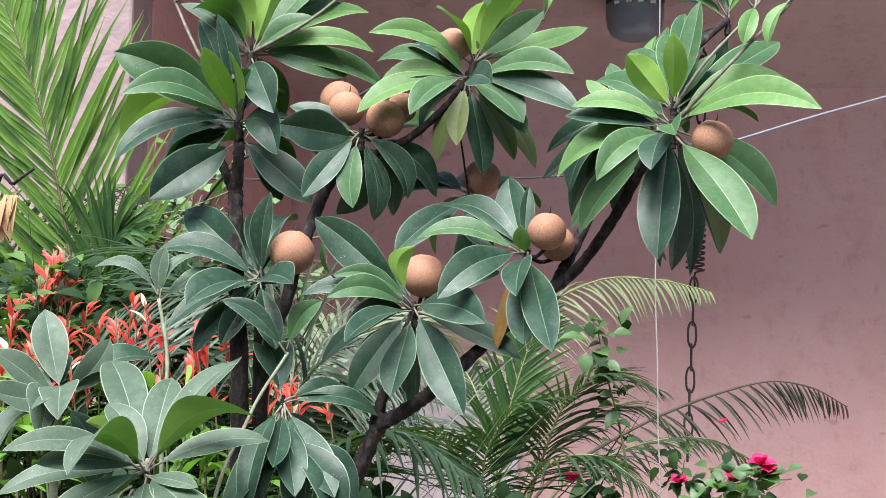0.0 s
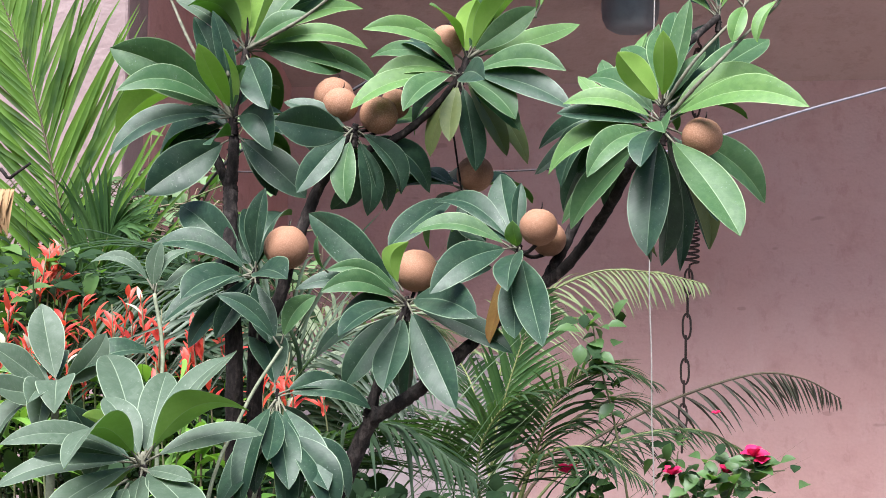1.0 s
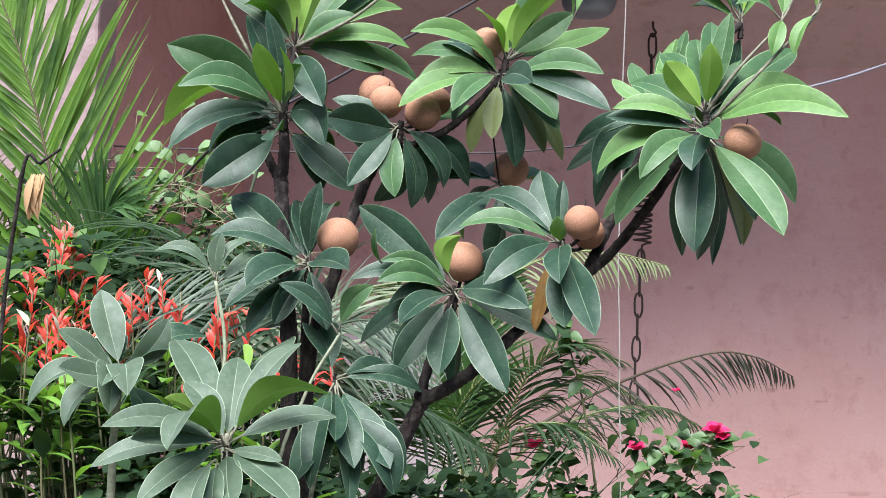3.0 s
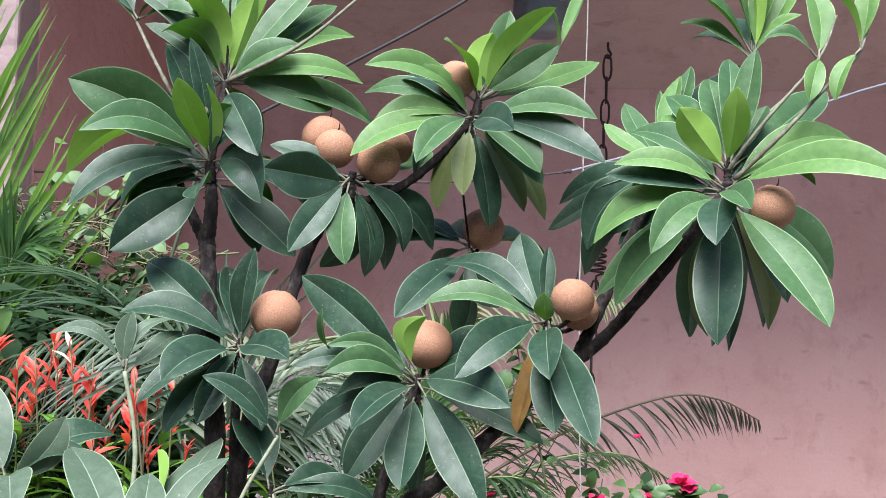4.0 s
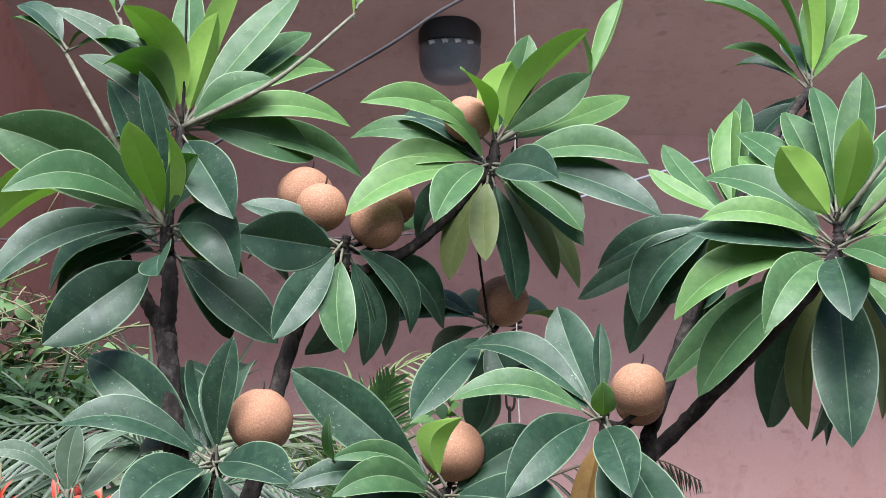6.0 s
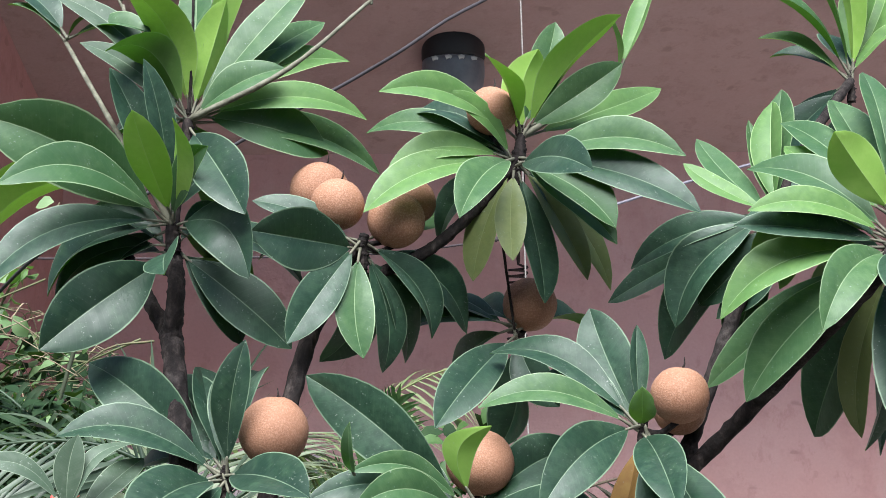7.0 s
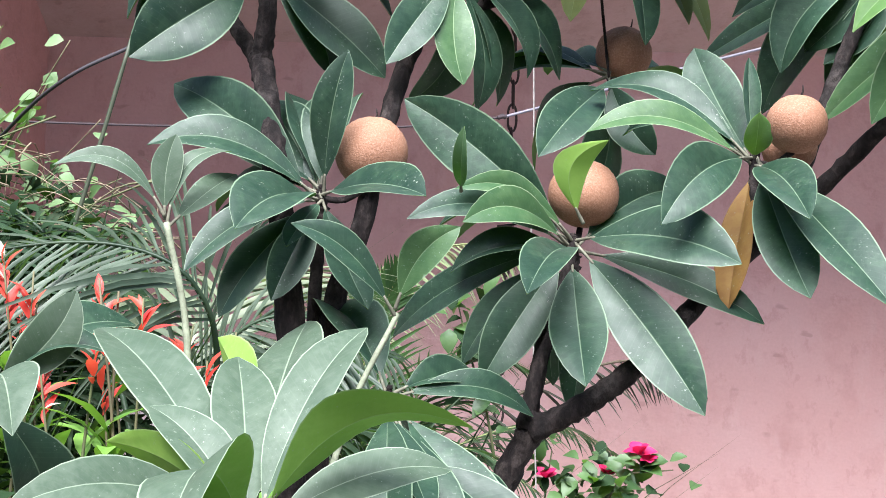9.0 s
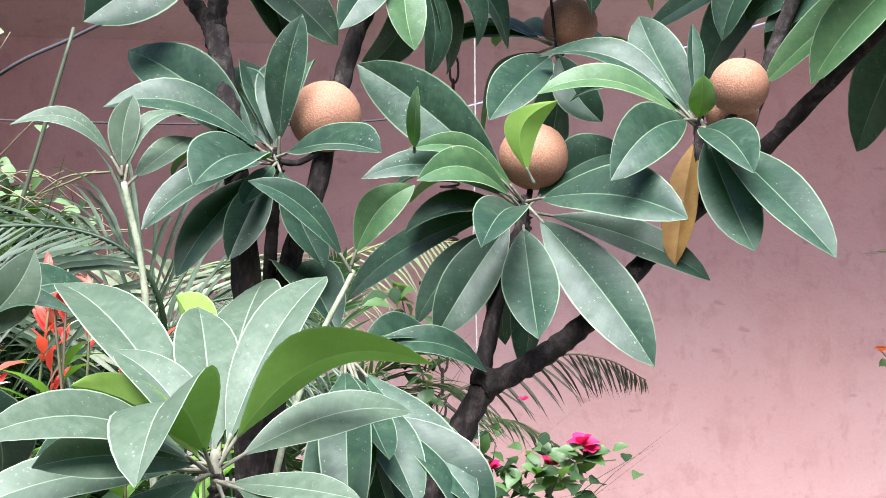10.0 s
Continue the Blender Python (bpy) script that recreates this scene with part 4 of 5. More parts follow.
def frond(parent, pts, count, length, width, mat, rib=None, angle=50, droop=0.5, lift=0.35, r0=0.006, seed=1, start=0.22, face=None, taper=0.65, apart=False):
    """A feather palm leaf: a tapered rib with leaflets down both sides."""
    g = random.Random(seed)
    line = spline(pts, 14)
    ob = part("frond", tube(pts, r0, r0 * 0.22, 6, 8), rib or RACHIS, parent)
    verts, faces = [], []
    n = len(line)
    own = apart
    for k in range(count):
        s = start + (1 - start) * (k + 0.5) / count
        f = s * (n - 1)
        i = min(int(f), n - 2)
        p = line[i].lerp(line[i + 1], f - i)
        tang = (line[i + 1] - line[i]).normalized()
        up = Vector(face) if face else Vector((0, 0, 1))
        across = tang.cross(up)
        across = across.normalized() if across.length > 0.05 else Vector((1, 0, 0))
        nrm = across.cross(tang)
        size = length * (0.55 + 0.45 * math.sin(math.pi * min(1, 0.15 + s * 0.85))) * (1 - (s**4) * taper)
        for sg in (-1, 1):
            a = radians(angle * (1 - 0.35 * s) + g.uniform(-7, 7))
            d = tang * math.cos(a) + across * (sg * math.sin(a)) + nrm * (lift + g.uniform(-0.08, 0.08))
            v, fc = strip(p, d, size * g.uniform(0.88, 1.08), width * g.uniform(0.8, 1.15), droop * g.uniform(0.6, 1.5), nrm, 5, 0.4, g.uniform(-0.1, 0.1))
            if own:
                part("leaflet", (v, fc), mat, ob)
                continue
            o = len(verts)
            verts += v
            faces += [tuple(q + o for q in z) for z in fc]
    if verts:
        part("foliage", (verts, faces), mat, ob)["kind"] = "stuff"
    return ob


def palm(at, label):
    return thing("areca_palm", at, label, "palm")


left = palm((-1.28, 3.45, 0), "areca palm with bright yellow-green feathery fronds")
part("stem", tube([(-1.28, 3.45, -0.02), (-1.27, 3.44, 0.6), (-1.25, 3.42, 1.3)], 0.03, 0.02, 10, 6, 0.05, 0.15), CANE, left)
frond(left, [(-1.25, 3.42, 1.26), (-1.23, 3.4, 1.52), (-1.31, 3.4, 1.92), (-1.41, 3.4, 2.23), (-1.55, 3.4, 2.55)], 72, 0.50, 0.0165, PALM_BRIGHT, RACHIS_DRY, angle=40, droop=0.12, lift=0.12, apart=True, seed=2, face=(0.2, -1, 0.2))
frond(left, [(-1.25, 3.42, 1.26), (-1.19, 3.38, 1.52), (-1.16, 3.35, 1.68), (-1.12, 3.33, 1.78), (-1.06, 3.3, 1.80)], 40, 0.26, 0.018, PALM_MID, angle=30, droop=0.7, lift=0.1, apart=True, seed=3, face=(0, -1, 0.5))
frond(left, [(-1.26, 3.43, 1.26), (-1.36, 3.48, 1.50), (-1.50, 3.5, 1.80), (-1.66, 3.5, 1.94), (-1.85, 3.5, 1.97)], 44, 0.40, 0.017, PALM_BRIGHT, angle=45, droop=0.5, lift=0.2, apart=True, seed=4)

mid = palm((-0.58, 2.85, 0), "areca palm with dark green drooping fronds behind the fruit tree")
part("stem", tube([(-0.58, 2.85, -0.02), (-0.57, 2.85, 0.6), (-0.55, 2.84, 1.15)], 0.026, 0.018, 10, 6, 0.05, 0.15), CANE, mid)
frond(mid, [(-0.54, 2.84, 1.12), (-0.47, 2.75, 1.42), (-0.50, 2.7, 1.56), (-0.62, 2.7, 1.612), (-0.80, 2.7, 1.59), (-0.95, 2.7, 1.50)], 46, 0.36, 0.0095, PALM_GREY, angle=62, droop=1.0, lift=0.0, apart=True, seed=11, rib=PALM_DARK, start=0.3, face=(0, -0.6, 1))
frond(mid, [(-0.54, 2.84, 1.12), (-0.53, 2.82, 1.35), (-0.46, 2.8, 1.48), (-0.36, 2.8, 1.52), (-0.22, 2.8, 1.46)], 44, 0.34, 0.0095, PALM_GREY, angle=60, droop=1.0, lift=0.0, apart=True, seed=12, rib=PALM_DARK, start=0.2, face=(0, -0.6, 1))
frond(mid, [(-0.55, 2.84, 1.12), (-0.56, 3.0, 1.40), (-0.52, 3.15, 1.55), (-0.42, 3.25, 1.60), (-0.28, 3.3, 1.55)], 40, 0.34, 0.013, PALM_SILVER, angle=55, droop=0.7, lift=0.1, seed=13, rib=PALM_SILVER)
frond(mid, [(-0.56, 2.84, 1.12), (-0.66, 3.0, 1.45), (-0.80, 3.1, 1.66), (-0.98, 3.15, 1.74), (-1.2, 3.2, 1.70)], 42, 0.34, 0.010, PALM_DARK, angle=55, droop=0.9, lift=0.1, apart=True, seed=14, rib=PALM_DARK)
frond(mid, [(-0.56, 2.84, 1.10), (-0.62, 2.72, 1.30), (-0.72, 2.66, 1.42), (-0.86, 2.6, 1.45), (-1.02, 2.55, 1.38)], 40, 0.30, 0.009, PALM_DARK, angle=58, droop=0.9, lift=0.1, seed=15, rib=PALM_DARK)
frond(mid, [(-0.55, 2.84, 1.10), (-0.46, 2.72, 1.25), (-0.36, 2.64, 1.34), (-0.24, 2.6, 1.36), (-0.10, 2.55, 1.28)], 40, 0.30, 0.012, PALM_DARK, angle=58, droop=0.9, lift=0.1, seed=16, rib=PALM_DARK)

right = palm((-0.30, 4.75, 0), "areca palm with arching fronds against the pink wall")
part("stem", tube([(-0.30, 4.75, -0.02), (-0.31, 4.74, 0.5), (-0.30, 4.72, 0.95)], 0.03, 0.02, 10, 6, 0.05, 0.15), CANE, right)
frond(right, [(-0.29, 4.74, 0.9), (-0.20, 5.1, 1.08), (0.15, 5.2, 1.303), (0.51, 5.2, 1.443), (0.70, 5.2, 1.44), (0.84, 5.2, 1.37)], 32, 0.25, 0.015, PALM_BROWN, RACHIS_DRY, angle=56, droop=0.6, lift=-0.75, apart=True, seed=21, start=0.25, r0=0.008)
frond(right, [(-0.31, 4.74, 0.9), (-0.37, 4.95, 1.28), (-0.284, 5.0, 1.626), (-0.05, 5.0, 1.789), (0.17, 5.0, 1.80), (0.36, 5.0, 1.76)], 46, 0.27, 0.011, PALM_PALE, angle=58, droop=1.1, lift=-0.2, apart=True, seed=22, face=(0, -0.7, 1))
frond(right, [(-0.32, 4.74, 0.9), (-0.33, 4.62, 1.15), (-0.29, 4.6, 1.35), (-0.23, 4.6, 1.55), (-0.17, 4.58, 1.70)], 40, 0.26, 0.016, PALM_MID, angle=36, droop=0.35, lift=0.1, apart=True, seed=23, face=(0.2, -1, 0))
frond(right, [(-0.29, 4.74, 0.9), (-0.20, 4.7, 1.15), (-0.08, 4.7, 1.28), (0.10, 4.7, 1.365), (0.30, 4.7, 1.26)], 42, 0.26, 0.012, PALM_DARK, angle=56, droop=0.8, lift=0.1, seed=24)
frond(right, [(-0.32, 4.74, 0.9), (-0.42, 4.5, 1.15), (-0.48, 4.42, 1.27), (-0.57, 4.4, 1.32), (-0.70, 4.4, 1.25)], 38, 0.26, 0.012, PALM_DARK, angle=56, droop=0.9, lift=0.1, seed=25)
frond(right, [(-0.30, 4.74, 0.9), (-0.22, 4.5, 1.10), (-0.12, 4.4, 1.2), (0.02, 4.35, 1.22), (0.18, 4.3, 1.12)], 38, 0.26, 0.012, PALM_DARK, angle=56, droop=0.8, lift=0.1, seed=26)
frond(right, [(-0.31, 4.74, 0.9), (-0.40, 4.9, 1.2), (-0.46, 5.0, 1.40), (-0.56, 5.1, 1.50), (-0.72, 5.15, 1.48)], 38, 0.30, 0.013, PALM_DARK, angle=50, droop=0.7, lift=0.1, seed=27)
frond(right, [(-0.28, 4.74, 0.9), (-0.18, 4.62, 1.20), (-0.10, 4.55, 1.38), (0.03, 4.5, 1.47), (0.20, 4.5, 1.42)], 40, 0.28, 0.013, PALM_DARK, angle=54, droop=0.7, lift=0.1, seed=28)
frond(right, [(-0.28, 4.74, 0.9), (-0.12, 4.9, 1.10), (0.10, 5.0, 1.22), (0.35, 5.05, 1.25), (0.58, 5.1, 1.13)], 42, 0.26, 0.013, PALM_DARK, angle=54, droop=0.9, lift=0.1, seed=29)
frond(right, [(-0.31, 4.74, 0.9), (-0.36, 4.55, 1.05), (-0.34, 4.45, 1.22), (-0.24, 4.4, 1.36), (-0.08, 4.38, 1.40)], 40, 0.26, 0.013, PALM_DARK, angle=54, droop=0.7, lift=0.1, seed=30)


# ---------------------------------------------------------------- shrubs and flowers


def flat_leaf(c, d, n_hint, length, wide, cup=0.15, tipped=1.0):
    """A small broad leaf, cupped along the midrib, of eight faces."""
    d = d.normalized()
    side = d.cross(n_hint)
    side = side.normalized() if side.length > 1e-3 else Vector((1, 0, 0))
    n = side.cross(d)
    verts, faces = [], []
    for v, w, z in ((0, 0.05, 0), (0.25, 0.85, 0.05), (0.5, 1.0, 0.07), (0.78, 0.62, 0.02), (1.0, 0.04, -0.06 * tipped)):
        h = w * wide * length * 0.5
        m = c + d * (length * v) + n * (length * z)
        verts += [m - side * h + n * (cup * h), m, m + side * h + n * (cup * h)]
    for k in range(4):
        a = 3 * k
        faces += [(a, a + 1, a + 4, a + 3), (a + 1, a + 2, a + 5, a + 4)]
    return verts, faces


def add(store, geo, slot=0):
    o = len(store[0])
    store[0].extend(geo[0])
    store[1].extend(tuple(i + o for i in f) for f in geo[1])
    store[2].extend([slot] * len(geo[1]))


def unit(g, flat=1.0):
    return Vector((g.gauss(0, 1), g.gauss(0, 1), g.gauss(0, 1) * flat)).normalized()


def red_shrub():
    g = random.Random(31)
    ob = thing("red_leaved_shrub", (-0.66, 2.5, 0), "shrub with green leaves and bright red young shoots", "shrub")
    base = ([], [], [])
    for k in range(86):
        x = -1.08 + 0.72 * g.random() ** 1.2
        y = g.uniform(2.34, 2.72)
        top = 1.665 - (x + 0.95) * 0.36 + g.uniform(-0.22, 0.03)
        if top < 1.44:
            continue
        foot = Vector((-0.66 + (x + 0.66) * 0.35 + g.uniform(-0.05, 0.05), 2.5 + (y - 2.5) * 0.4, 0.0))
        knee = Vector((x + g.uniform(-0.03, 0.03), y, top - 0.28))
        tip = Vector((x + g.uniform(-0.02, 0.02), y, top))
        store = ([], [], [])
        add(store, tube([foot, foot.lerp(knee, 0.6) + Vector((0, 0, 0.05)), knee, tip], 0.0045, 0.0013, 5, 5), 0)
        # red shoot leaves near the tip, paired
        for j in range(g.randrange(7, 12)):
            c = knee.lerp(tip, 0.68 + 0.32 * (j / 11))
            w = g.uniform(0, 6.28)
            d = Vector((math.cos(w), math.sin(w), g.uniform(0.4, 2.2)))
            add(store, flat_leaf(c, d, Vector((0, -0.5, 1)), g.uniform(0.022, 0.047), g.uniform(0.20, 0.31), 0.35), 1 if g.random() < 0.93 else 2)
        for j in range(7):
            c = knee.lerp(tip, -0.1 + 0.65 * g.random())
            w = g.uniform(0, 6.28)
            d = Vector((math.cos(w), math.sin(w), g.uniform(-0.2, 0.9)))
            add(store, flat_leaf(c, d, Vector((0, 0, 1)), g.uniform(0.055, 0.095), g.uniform(0.26, 0.36), 0.25), 3)
        part("shoot", store, [STALK, RED_LEAF, CREAM_LEAF, LIME_LEAF], ob, "upright shoot tipped with red leaves")
    # Inner leaves below 1.38 m are all shade-dark: the shade is painted in.
    for k in range(520):
        c = Vector((g.uniform(-1.05, -0.36), g.uniform(2.35, 2.9), 0))
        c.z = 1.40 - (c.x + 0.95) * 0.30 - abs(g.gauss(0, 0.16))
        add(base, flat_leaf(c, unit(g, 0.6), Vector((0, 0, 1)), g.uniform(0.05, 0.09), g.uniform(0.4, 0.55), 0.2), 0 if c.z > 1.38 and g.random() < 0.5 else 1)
    leaves = part("foliage", base, [LIME_LEAF, SHRUB_SHADE], ob)
    leaves["kind"] = "stuff"


red_shrub()


def leafy_shrub(at, x0, x1, y0, y1, top, count, seed, mats, size, label, stems=14, spread=0.18):
    g = random.Random(seed)
    ob = thing("leafy_shrub", at, label, "shrub")
    st, lv = ([], [], []), ([], [], [])
    for k in range(stems):
        e = Vector((g.uniform(x0, x1), g.uniform(y0, y1), top - g.uniform(0.0, 0.5)))
        f = Vector((at[0] + g.uniform(-0.1, 0.1), at[1] + g.uniform(-0.1, 0.1), 0))
        add(st, tube([f, f.lerp(e, 0.5) + Vector((g.uniform(-0.1, 0.1), 0, 0.12)), e], 0.006, 0.0015, 5, 5))
    for k in range(count):
        c = Vector((g.uniform(x0, x1), g.uniform(y0, y1), 0))
        c.z = top - abs(g.gauss(0, spread)) - 0.12 * abs(noise.noise(Vector((c.x * 4, c.y * 4, seed))))
        add(lv, flat_leaf(c, unit(g, 0.6), Vector((0, -0.4, 1)), g.uniform(0.6, 1.2) * size, g.uniform(0.5, 0.85), 0.2), 0 if g.random() < 0.55 else 1)
    part("wood", st, STALK, ob)["kind"] = "stuff"
    part("foliage", lv, mats, ob)["kind"] = "stuff"
    return ob


# Fill masses in shade-dark green stand for the dark gaps among plants.
leafy_shrub((-1.15, 3.85, 0), -1.75, -0.80, 3.6, 4.1, 1.80, 700, 41, [SHRUB_SHADE, SHRUB_SHADE], 0.055, "tangled shrub with small leaves in shade-dark green and bare twigs", 40, 0.3)
leafy_shrub((-1.25, 2.75, 0), -1.9, -0.92, 2.45, 2.95, 1.70, 1100, 42, [SHRUB_SHADE, SHRUB], 0.055, "dense dark green garden shrub", 16, 0.28)
leafy_shrub((-0.35, 2.35, 0), -0.75, -0.05, 2.15, 2.6, 1.27, 1800, 43, [SHRUB_SHADE, SHRUB_SHADE], 0.04, "dense foliage in shade-dark green under the fruit tree", 14, 0.2)
leafy_shrub((-0.80, 3.35, 0), -1.25, -0.46, 3.1, 3.6, 1.46, 2200, 45, [SHRUB_SHADE, SHRUB_SHADE], 0.042, "dense foliage with shade in its colour behind the red-leaved shrub", 14, 0.2)
leafy_shrub((-1.0, 3.2, 0), -1.40, -0.74, 3.05, 3.4, 1.70, 2400, 46, [SHRUB_SHADE, SHRUB_SHADE], 0.036, "dense foliage with shade in its colour beside the palm", 14, 0.22)
leafy_shrub((-0.15, 4.5, 0), -0.75, 0.65, 4.3, 4.75, 1.03, 900, 44, [BOUGAIN, SHRUB_SHADE], 0.052, "low green shrub in front of the pink wall", 14, 0.14)


def grass_clump(at, reach, top, count, seed, mat, label, width=0.012, bend=(0.5, 1.8)):
    g = random.Random(seed)
    ob = thing("grass_clump", at, label, "grass", kind="stuff")
    store = ([], [], [])
    for k in range(count):
        w = g.uniform(0, 6.28)
        r = abs(g.gauss(0, reach * 0.3))
        f = Vector((at[0] + math.cos(w) * r, at[1] + math.sin(w) * r * 0.6, at[2]))
        d = Vector((math.cos(w) * g.uniform(0.1, 0.8), math.sin(w) * g.uniform(0.1, 0.6), 1.0))
        add(store, strip(f, d, top * g.uniform(0.6, 1.1), width * g.uniform(0.7, 1.3), g.uniform(*bend), Vector((math.cos(w), math.sin(w), 0.2)), 8, 0.3))
    b = part("blades", store, mat, ob)
    b["kind"] = "stuff"
    return ob


grass_clump((-1.05, 3.5, 0.0), 0.45, 1.82, 340, 51, GRASS, "tall clump of thin arching grass blades", 0.016, (1.0, 2.6))
grass_clump((-0.98, 2.98, 0.0), 0.36, 1.86, 260, 54, GRASS, "tall clump of thin arching grass blades", 0.011, (0.9, 2.4))
grass_clump((-0.86, 3.25, 0.0), 0.30, 1.62, 200, 52, PALM_DARK, "tall clump of thin arching grass blades", 0.014)
# These blades also take the shade colour, filling the dark below the palms.
grass_clump((-0.44, 4.05, 0.0), 0.50, 1.52, 300, 55, SHRUB_SHADE, "dark strappy grass beneath the palms", 0.016, (0.9, 2.6))
grass_clump((-0.32, 3.2, 0.0), 0.34, 1.62, 150, 53, SHRUB_SHADE, "dark strappy grass beneath the palms", 0.012, (1.8, 3.6))


def vine():
    """A rambling vine: thin pale twigs reaching out of the tangle, with small roundish pale leaves."""
    g = random.Random(83)
    ob = thing("vine", (-1.2, 3.85, 0), "rambling vine with pale round leaves and thin twigs", "vine")
    tips = [(-1.06, 3.75, 2.16), (-0.90, 3.7, 2.12), (-0.96, 3.8, 2.06), (-1.14, 3.8, 2.02), (-0.99, 3.72, 1.98), (-0.84, 3.75, 1.96), (-1.22, 3.82, 2.10), (-1.05, 3.78, 1.92), (-0.93, 3.8, 1.86), (-1.32, 3.8, 1.96), (-0.80, 3.8, 1.84)]
    for e in tips:
        f = Vector((-1.2 + g.uniform(-0.06, 0.06), 3.85, -0.01))
        e = Vector(e)
        knee = Vector((-1.22 + g.uniform(-0.08, 0.12), 3.84, 1.55 + g.uniform(-0.1, 0.15)))
        pts = [f, f.lerp(knee, 0.6), knee, knee.lerp(e, 0.55) + Vector((g.uniform(-0.03, 0.03), 0, g.uniform(0.0, 0.06))), e]
        c = part("twig", tube(pts, 0.005, 0.0014, 6, 6, 0.2), STALK, ob)
        line = spline(pts, 8)
        store = ([], [], [])
        for k in range(10):
            p = line[g.randrange(len(line) * 5 // 8, len(line))]
            c0 = p + Vector((g.gauss(0, 0.012), g.gauss(0, 0.012), g.gauss(0, 0.012)))
            add(store, flat_leaf(c0, unit(g, 0.6), Vector((g.gauss(0, 0.4), -0.9, 0.7)), g.uniform(0.028, 0.052), g.uniform(0.7, 0.95), 0.15), 0 if g.random() < 0.6 else 1)
        part("foliage", store, [VINE_LEAF, SHRUB], c)["kind"] = "stuff"

    g = random.Random(84)
    store = ([], [], [])
    for k in range(230):
        x = g.uniform(-1.6, -0.70)
        top = 1.94 - max(0.0, x + 1.15) * 0.42
        p = Vector((x, g.uniform(3.5, 3.95), top - abs(g.gauss(0, 0.17))))
        w = g.uniform(0, 6.28)
        d = Vector((math.cos(w), math.sin(w) * 0.6, g.uniform(-0.5, 0.6))) * g.uniform(0.05, 0.17)
        add(store, tube([p - d, p + Vector((0, 0, g.uniform(-0.03, 0.05))), p + d + Vector((0, 0, -0.03))], g.uniform(0.0012, 0.0028), 0.0009, 4, 4), 0 if g.random() < 0.6 else 1)
    part("dry_tangle", store, [STALK, DRY_STEM], ob, "tangle of thin dry stems")["kind"] = "stuff"
    store = ([], [], [])
    # About two thirds of these leaves carry the shade-dark colour.
    for k in range(420):
        x = g.uniform(-1.6, -0.74)
        top = 1.93 - max(0.0, x + 1.15) * 0.42
        p = Vector((x, g.uniform(3.5, 3.95), top - abs(g.gauss(0, 0.16))))
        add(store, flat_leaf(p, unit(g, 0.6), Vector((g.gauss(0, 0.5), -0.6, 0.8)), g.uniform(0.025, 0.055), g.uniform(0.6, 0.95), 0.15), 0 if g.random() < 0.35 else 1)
    part("foliage", store, [VINE_LEAF, SHRUB_SHADE], ob)["kind"] = "stuff"


vine()


def bougainvillea():
    g = random.Random(61)
    ob = thing("bougainvillea", (0.18, 4.72, 0), "bougainvillea with green leaves and magenta flowers", "bush")
    canes = [
        [(0.18, 4.72, 0), (0.20, 4.72, 0.8), (0.30, 4.66, 1.08), (0.43, 4.62, 1.135), (0.60, 4.60, 1.155)],
        [(0.16, 4.72, 0), (0.10, 4.70, 0.7), (0.02, 4.70, 1.05), (-0.08, 4.74, 1.11)],
        [(0.17, 4.70, 0), (0.14, 4.62, 0.8), (0.08, 4.5, 1.25), (0.02, 4.55, 1.48), (-0.01, 4.6, 1.62)],
        [(0.19, 4.72, 0), (0.23, 4.72, 0.7), (0.25, 4.70, 1.03), (0.27, 4.68, 1.20)],
        [(0.19, 4.74, 0), (0.30, 4.74, 0.7), (0.40, 4.70, 0.98), (0.46, 4.68, 1.12)],
    ]
    for pts in canes:
        c = part("cane", tube(pts, 0.006, 0.0018, 6, 6, 0.1), STALK, ob)
        line = spline(pts, 8)
        store = ([], [], [])
        for k in range(42):
            p = line[g.randrange(len(line) // 2, len(line))]
            c0 = p + Vector((g.gauss(0, 0.04), g.gauss(0, 0.03), g.gauss(0, 0.035)))
            add(store, flat_leaf(c0, unit(g, 0.7), Vector((0, -0.7, 1)), g.uniform(0.045, 0.088), g.uniform(0.55, 0.75), 0.35), 0 if g.random() < 0.62 else 1)
        part("foliage", store, [BOUGAIN, SHRUB_SHADE], c)["kind"] = "stuff"
    for c, size in (((0.503, 4.605, 1.195), 1.0), ((0.53, 4.605, 1.175), 0.8), ((-0.084, 4.72, 1.115), 0.8), ((0.25, 4.66, 1.125), 0.8), ((0.425, 4.66, 1.135), 0.75), ((0.40, 5.0, 1.31), 0.4)):
        store = ([], [], [])
        for j in range(7):
            w = j * 2.4 + g.uniform(-0.3, 0.3)
            d = Vector((math.cos(w), math.sin(w) - 0.4, g.uniform(0.1, 1.1)))
            add(store, flat_leaf(Vector(c), d, Vector((0, -0.6, 1)), 0.050 * size * g.uniform(0.8, 1.15), 0.8, 0.35))
        part("flower", store, MAGENTA, ob, "papery magenta flower")


bougainvillea()

dead = thing("dried_flower", (-0.862, 2.3, 0), "withered tan flower on a bare twig", "plant")
g0 = random.Random(71)
part("twig", tube([(-0.86, 2.3, -0.01), (-0.93, 2.31, 1.2), (-0.90, 2.30, 1.74), (-0.865, 2.30, 1.775), (-0.83, 2.3, 1.80)], 0.005, 0.0025, 6, 6, 0.2), BARK, dead)
store = ([], [], [])
for j in range(16):
    add(store, flat_leaf(Vector((-0.868 + g0.uniform(-0.012, 0.012), 2.295 + g0.uniform(-0.01, 0.01), 1.755)), Vector((g0.uniform(-0.25, 0.25), g0.uniform(-0.25, 0.25), -1)), Vector((0, -1, 0)), g0.uniform(0.05, 0.085), 0.2, 0.6))
part("petals", store, DRY, dead, "hanging dried tan petals")

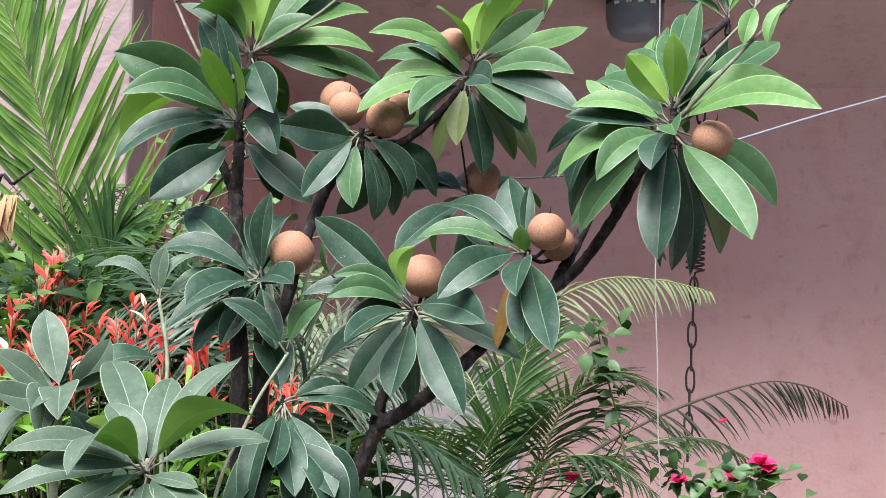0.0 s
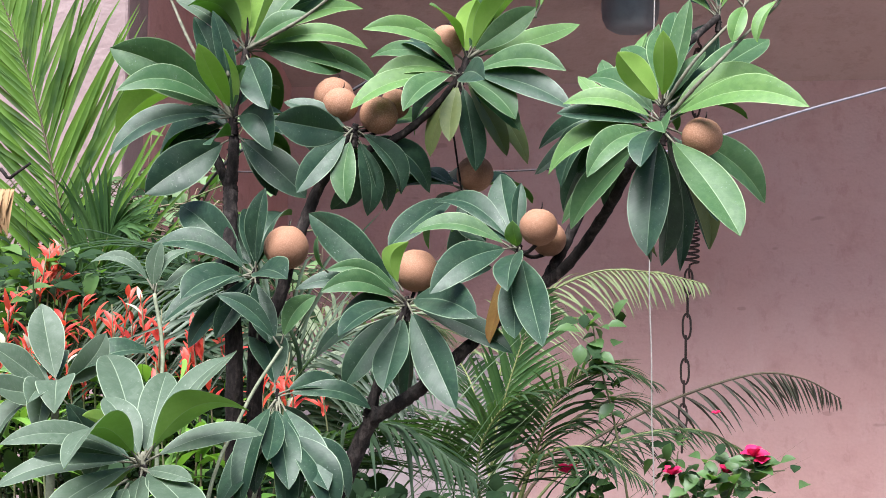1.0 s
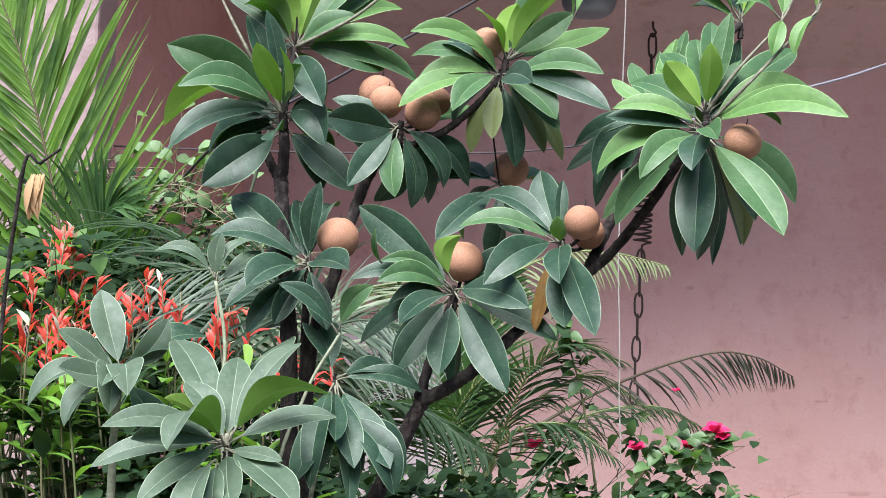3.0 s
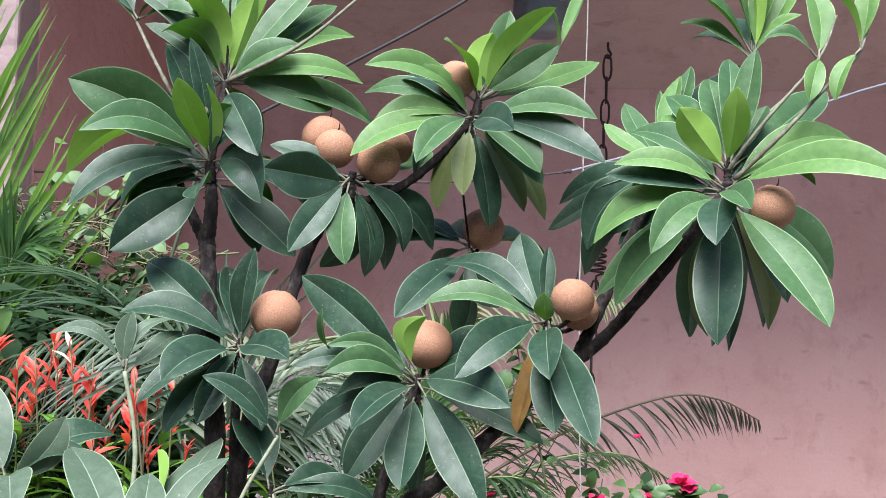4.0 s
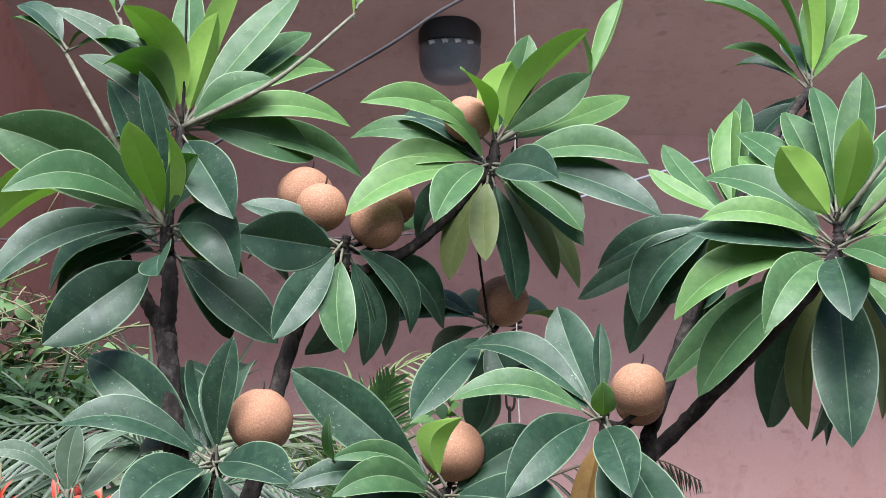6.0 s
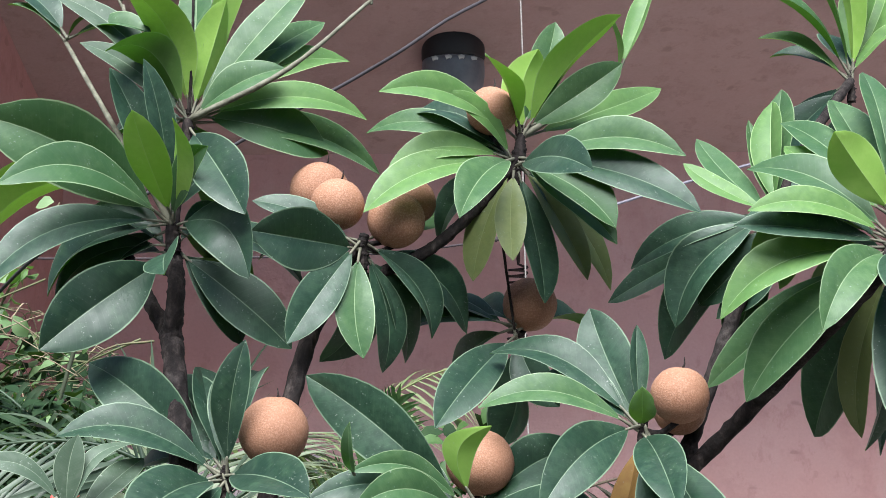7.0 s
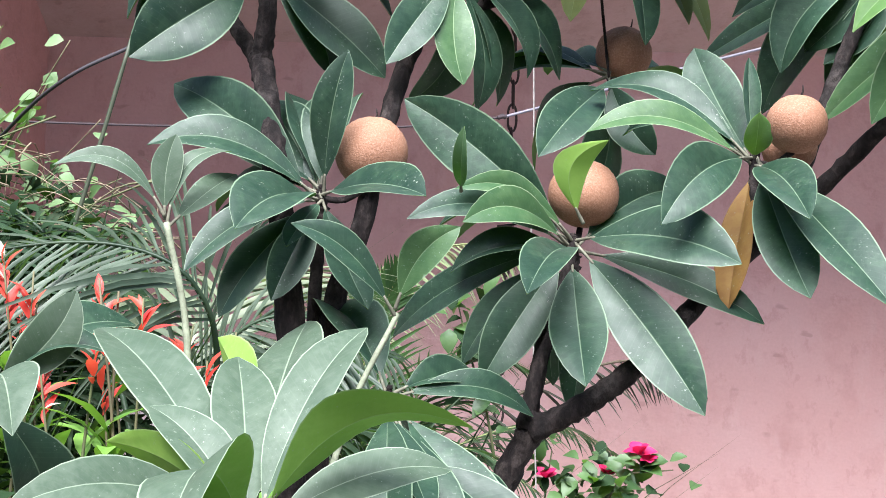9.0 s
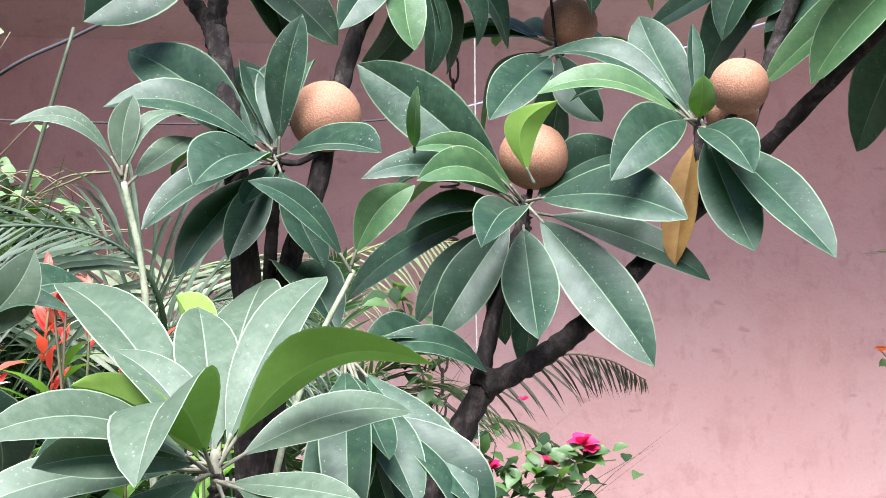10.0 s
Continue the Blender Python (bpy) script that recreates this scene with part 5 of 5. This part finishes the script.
orange = thing("orange_flower", (2.40, 6.5, 0), "orange flower on a slender stalk beside the pink wall", "flower")
part("stalk", tube([(2.40, 6.5, -0.01), (2.42, 6.5, 0.7), (2.30, 6.5, 1.34), (2.207, 6.5, 1.477)], 0.007, 0.003, 6, 6), STALK, orange)
store = ([], [], [])
for j in range(14):
    w = j * 0.9
    add(store, flat_leaf(Vector((2.205, 6.5, 1.475)), Vector((math.cos(w), math.sin(w), 0.55 + 0.5 * (j % 2))), Vector((0, 0, 1)), 0.040, 0.75, 0.35))
part("petals", store, ORANGE, orange, "small orange petals")
store = ([], [], [])
for j in range(6):
    w = j * 1.05
    add(store, flat_leaf(Vector((2.208, 6.5, 1.450)), Vector((math.cos(w) * 0.35, math.sin(w) * 0.35, -0.9)), Vector((0, -1, 0)), 0.04, 0.5, 0.3))
for j in range(9):
    w = j * 0.8
    add(store, strip(Vector((2.34, 6.5, 1.90)), Vector((math.cos(w), math.sin(w) * 0.5, 0.3)), 0.22, 0.02, 0.6, Vector((0, 0, 1))))
part("sepals", store, SHRUB, orange)
part("stalk", tube([(2.40, 6.5, -0.01), (2.44, 6.5, 0.9), (2.34, 6.5, 1.90)], 0.007, 0.003, 6, 6), STALK, orange)

# ---------------------------------------------------------------- lamp, chain, cords
lamp = thing("ceiling_lamp", (0.055, 6.2, 3.15), "round bulkhead lamp with black rim and grey dome", "lamp")


def lathe(c, rows, sides=36):
    verts, faces = [], []
    for r, z in rows:
        for j in range(sides):
            w = 2 * math.pi * j / sides
            verts.append(Vector((c[0] + r * math.cos(w), c[1] + r * math.sin(w), c[2] + z)))
    for i in range(len(rows) - 1):
        for j in range(sides):
            j2 = (j + 1) % sides
            faces.append((i * sides + j, i * sides + j2, (i + 1) * sides + j2, (i + 1) * sides + j))
    return verts, faces


part("rim", lathe((0.055, 6.2, 0), [(0.0, 3.20), (0.122, 3.20), (0.130, 3.19), (0.130, 3.115), (0.126, 3.105), (0.11, 3.10), (0.0, 3.10)]), BLACK, lamp, "black enamel rim")
part("dome", lathe((0.055, 6.2, 0), [(0.0, 3.104), (0.126, 3.103), (0.129, 3.08), (0.128, 3.04), (0.122, 3.0), (0.106, 2.968), (0.075, 2.95), (0.035, 2.944), (0.0, 2.943)]), GLASS_GREY, lamp, "dusty blue-grey dome")
for w in (-2.2, -1.75, -1.35, -0.9):
    q = Vector((0.055 + 0.1295 * math.cos(w), 6.2 + 0.1295 * math.sin(w), 3.088))
    part("paint_flake", tube([q + Vector((-0.012, 0, 0)), q + Vector((0.0, 0, 0.004)), q + Vector((0.012, 0, 0.0))], 0.010, 0.007, 7, 3, 0.5), DUST_WHITE, lamp, "flaked white paint")


def link(c, size, wire, flat):
    pts = []
    for k in range(16):
        w = 2 * math.pi * k / 16
        x, z = size * 0.19 * math.cos(w), size * 0.5 * math.sin(w) + (0.18 * size if math.sin(w) > 0 else -0.18 * size) * 0.6
        pts.append(c + (Vector((x, 0, z)) if flat else Vector((0, x, z))))
    verts, faces = [], []
    for k in range(16):
        a, b = pts[k - 1], pts[(k + 1) % 16]
        t = (b - a).normalized()
        y = Vector((0, 1, 0)) if flat else Vector((1, 0, 0))
        s = t.cross(y)
        for j in range(6):
            w = 2 * math.pi * j / 6
            verts.append(pts[k] + (y * math.cos(w) + s * math.sin(w)) * wire)
    for k in range(16):
        k2 = (k + 1) % 16
        for j in range(6):
            j2 = (j + 1) % 6
            faces.append((k * 6 + j, k * 6 + j2, k2 * 6 + j2, k2 * 6 + j))
    return verts, faces


chain = thing("hanging_chain", (0.36, 6.6, 3.01), "rusty iron chain with coil spring hanging from the porch ceiling", "chain")
part("hook", tube([(0.362, 6.6, 3.045), (0.362, 6.6, 2.99), (0.375, 6.6, 2.965), (0.362, 6.6, 2.945), (0.350, 6.6, 2.96)], 0.006, 0.006, 8, 5), RUST, chain)
z, k = 2.90, 0
while z > 1.05:
    x = 0.362 - 0.055 * (2.95 - z) / 1.6
    if not 1.92 < z < 2.34:
        part("link", link(Vector((x, 6.6, z)), 0.098, 0.0058, k % 2 == 0), RUST, chain)
    z, k = z - 0.104, k + 1
# the coil spring between the two lengths of chain, hooked into both
turns, high, low = 13, 2.30, 1.95
coil = [Vector((0.340, 6.6, high + 0.060)), Vector((0.340, 6.6, high + 0.012))]
for k in range(turns * 12 + 1):
    w = 2 * math.pi * k / 12
    coil.append(Vector((0.340 - 0.011 * k / (turns * 12) + 0.040 * math.cos(w), 6.6 + 0.040 * math.sin(w), high - (high - low) * k / (turns * 12))))
coil += [Vector((0.329, 6.6, low - 0.012)), Vector((0.329, 6.6, low - 0.075))]
part("spring", tube(coil, 0.0052, 0.0052, 6, 2), RUST, chain, "rusty coil spring hooked between the links")


def cord(name, pts, r, mat, label, rough=0.0):
    ob = part(name, tube(pts, r, r, 8, 10, rough), mat, None)
    return tagged(ob, label, "cable")


cord("hanging_rope", [(0.17, 4.44, 3.755), (0.177, 4.44, 3.2), (0.180, 4.44, 2.9), (0.184, 4.44, 2.6), (0.179, 4.44, 2.3), (0.181, 4.44, 2.0), (0.176, 4.44, 1.75), (0.185, 4.44, 1.5), (0.188, 4.44, 1.3), (0.196, 4.44, 1.1), (0.2, 4.44, 0.6), (0.2, 4.44, 0.0)], 0.0022, WHITE_CORD, "frayed white rope hanging from the porch roof", 0.35)
# The left length is coloured dark in place of the shade on it.
line = thing("clothes_line", (-1.72, 5.02, 2.17), "clothes line of lilac-grey cord, left length darkened for shade", "cable")
part("cord", tube([(-1.722, 5.02, 2.17), (-1.2, 5.0, 2.155), (-0.6, 5.0, 2.155), (-0.2, 5.0, 2.165), (0.15, 5.0, 2.205)], 0.0035, 0.0035, 8, 10), SHADED_CORD, line, "left length of cord, darkened for shade")
part("cord", tube([(0.145, 5.0, 2.204), (0.44, 5.0, 2.290), (0.70, 5.0, 2.370), (0.95, 5.0, 2.440), (1.6, 5.0, 2.62), (4.0, 5.0, 3.1)], 0.0046, 0.0046, 8, 24, 0.3), GREY_CORD, line, "lilac-grey twisted cord")
# Knot added only to cover the change of colour.
part("knot", tube([(0.135, 5.0, 2.203), (0.148, 4.996, 2.208), (0.160, 5.0, 2.206)], 0.007, 0.007, 8, 4, 0.4), SHADED_CORD, line)
cord("black_cable", [(-1.9, 4.79, 1.70), (-1.3, 4.1, 1.82), (-0.92, 3.6, 1.99), (-0.75, 3.6, 2.09), (-0.60, 3.6, 2.170), (-0.44, 3.6, 2.265), (-0.242, 3.6, 2.375), (-0.08, 3.6, 2.480), (0.3, 3.9, 2.85), (0.9, 4.24, 3.86)], 0.0042, BLACK_CORD, "black electric cable sloping up to the roof")
cane = thing("garden_cane", (-0.95, 3.5, 0), "slender dark green garden cane leaning among plants", "cane")
part("rod", tube([(-1.28, 3.5, 0.0), (-0.95, 3.5, 1.28), (-0.80, 3.5, 1.835), (-0.735, 3.5, 2.085)], 0.0055, 0.004, 8, 4, 0.1, 0.15), CANE, cane)
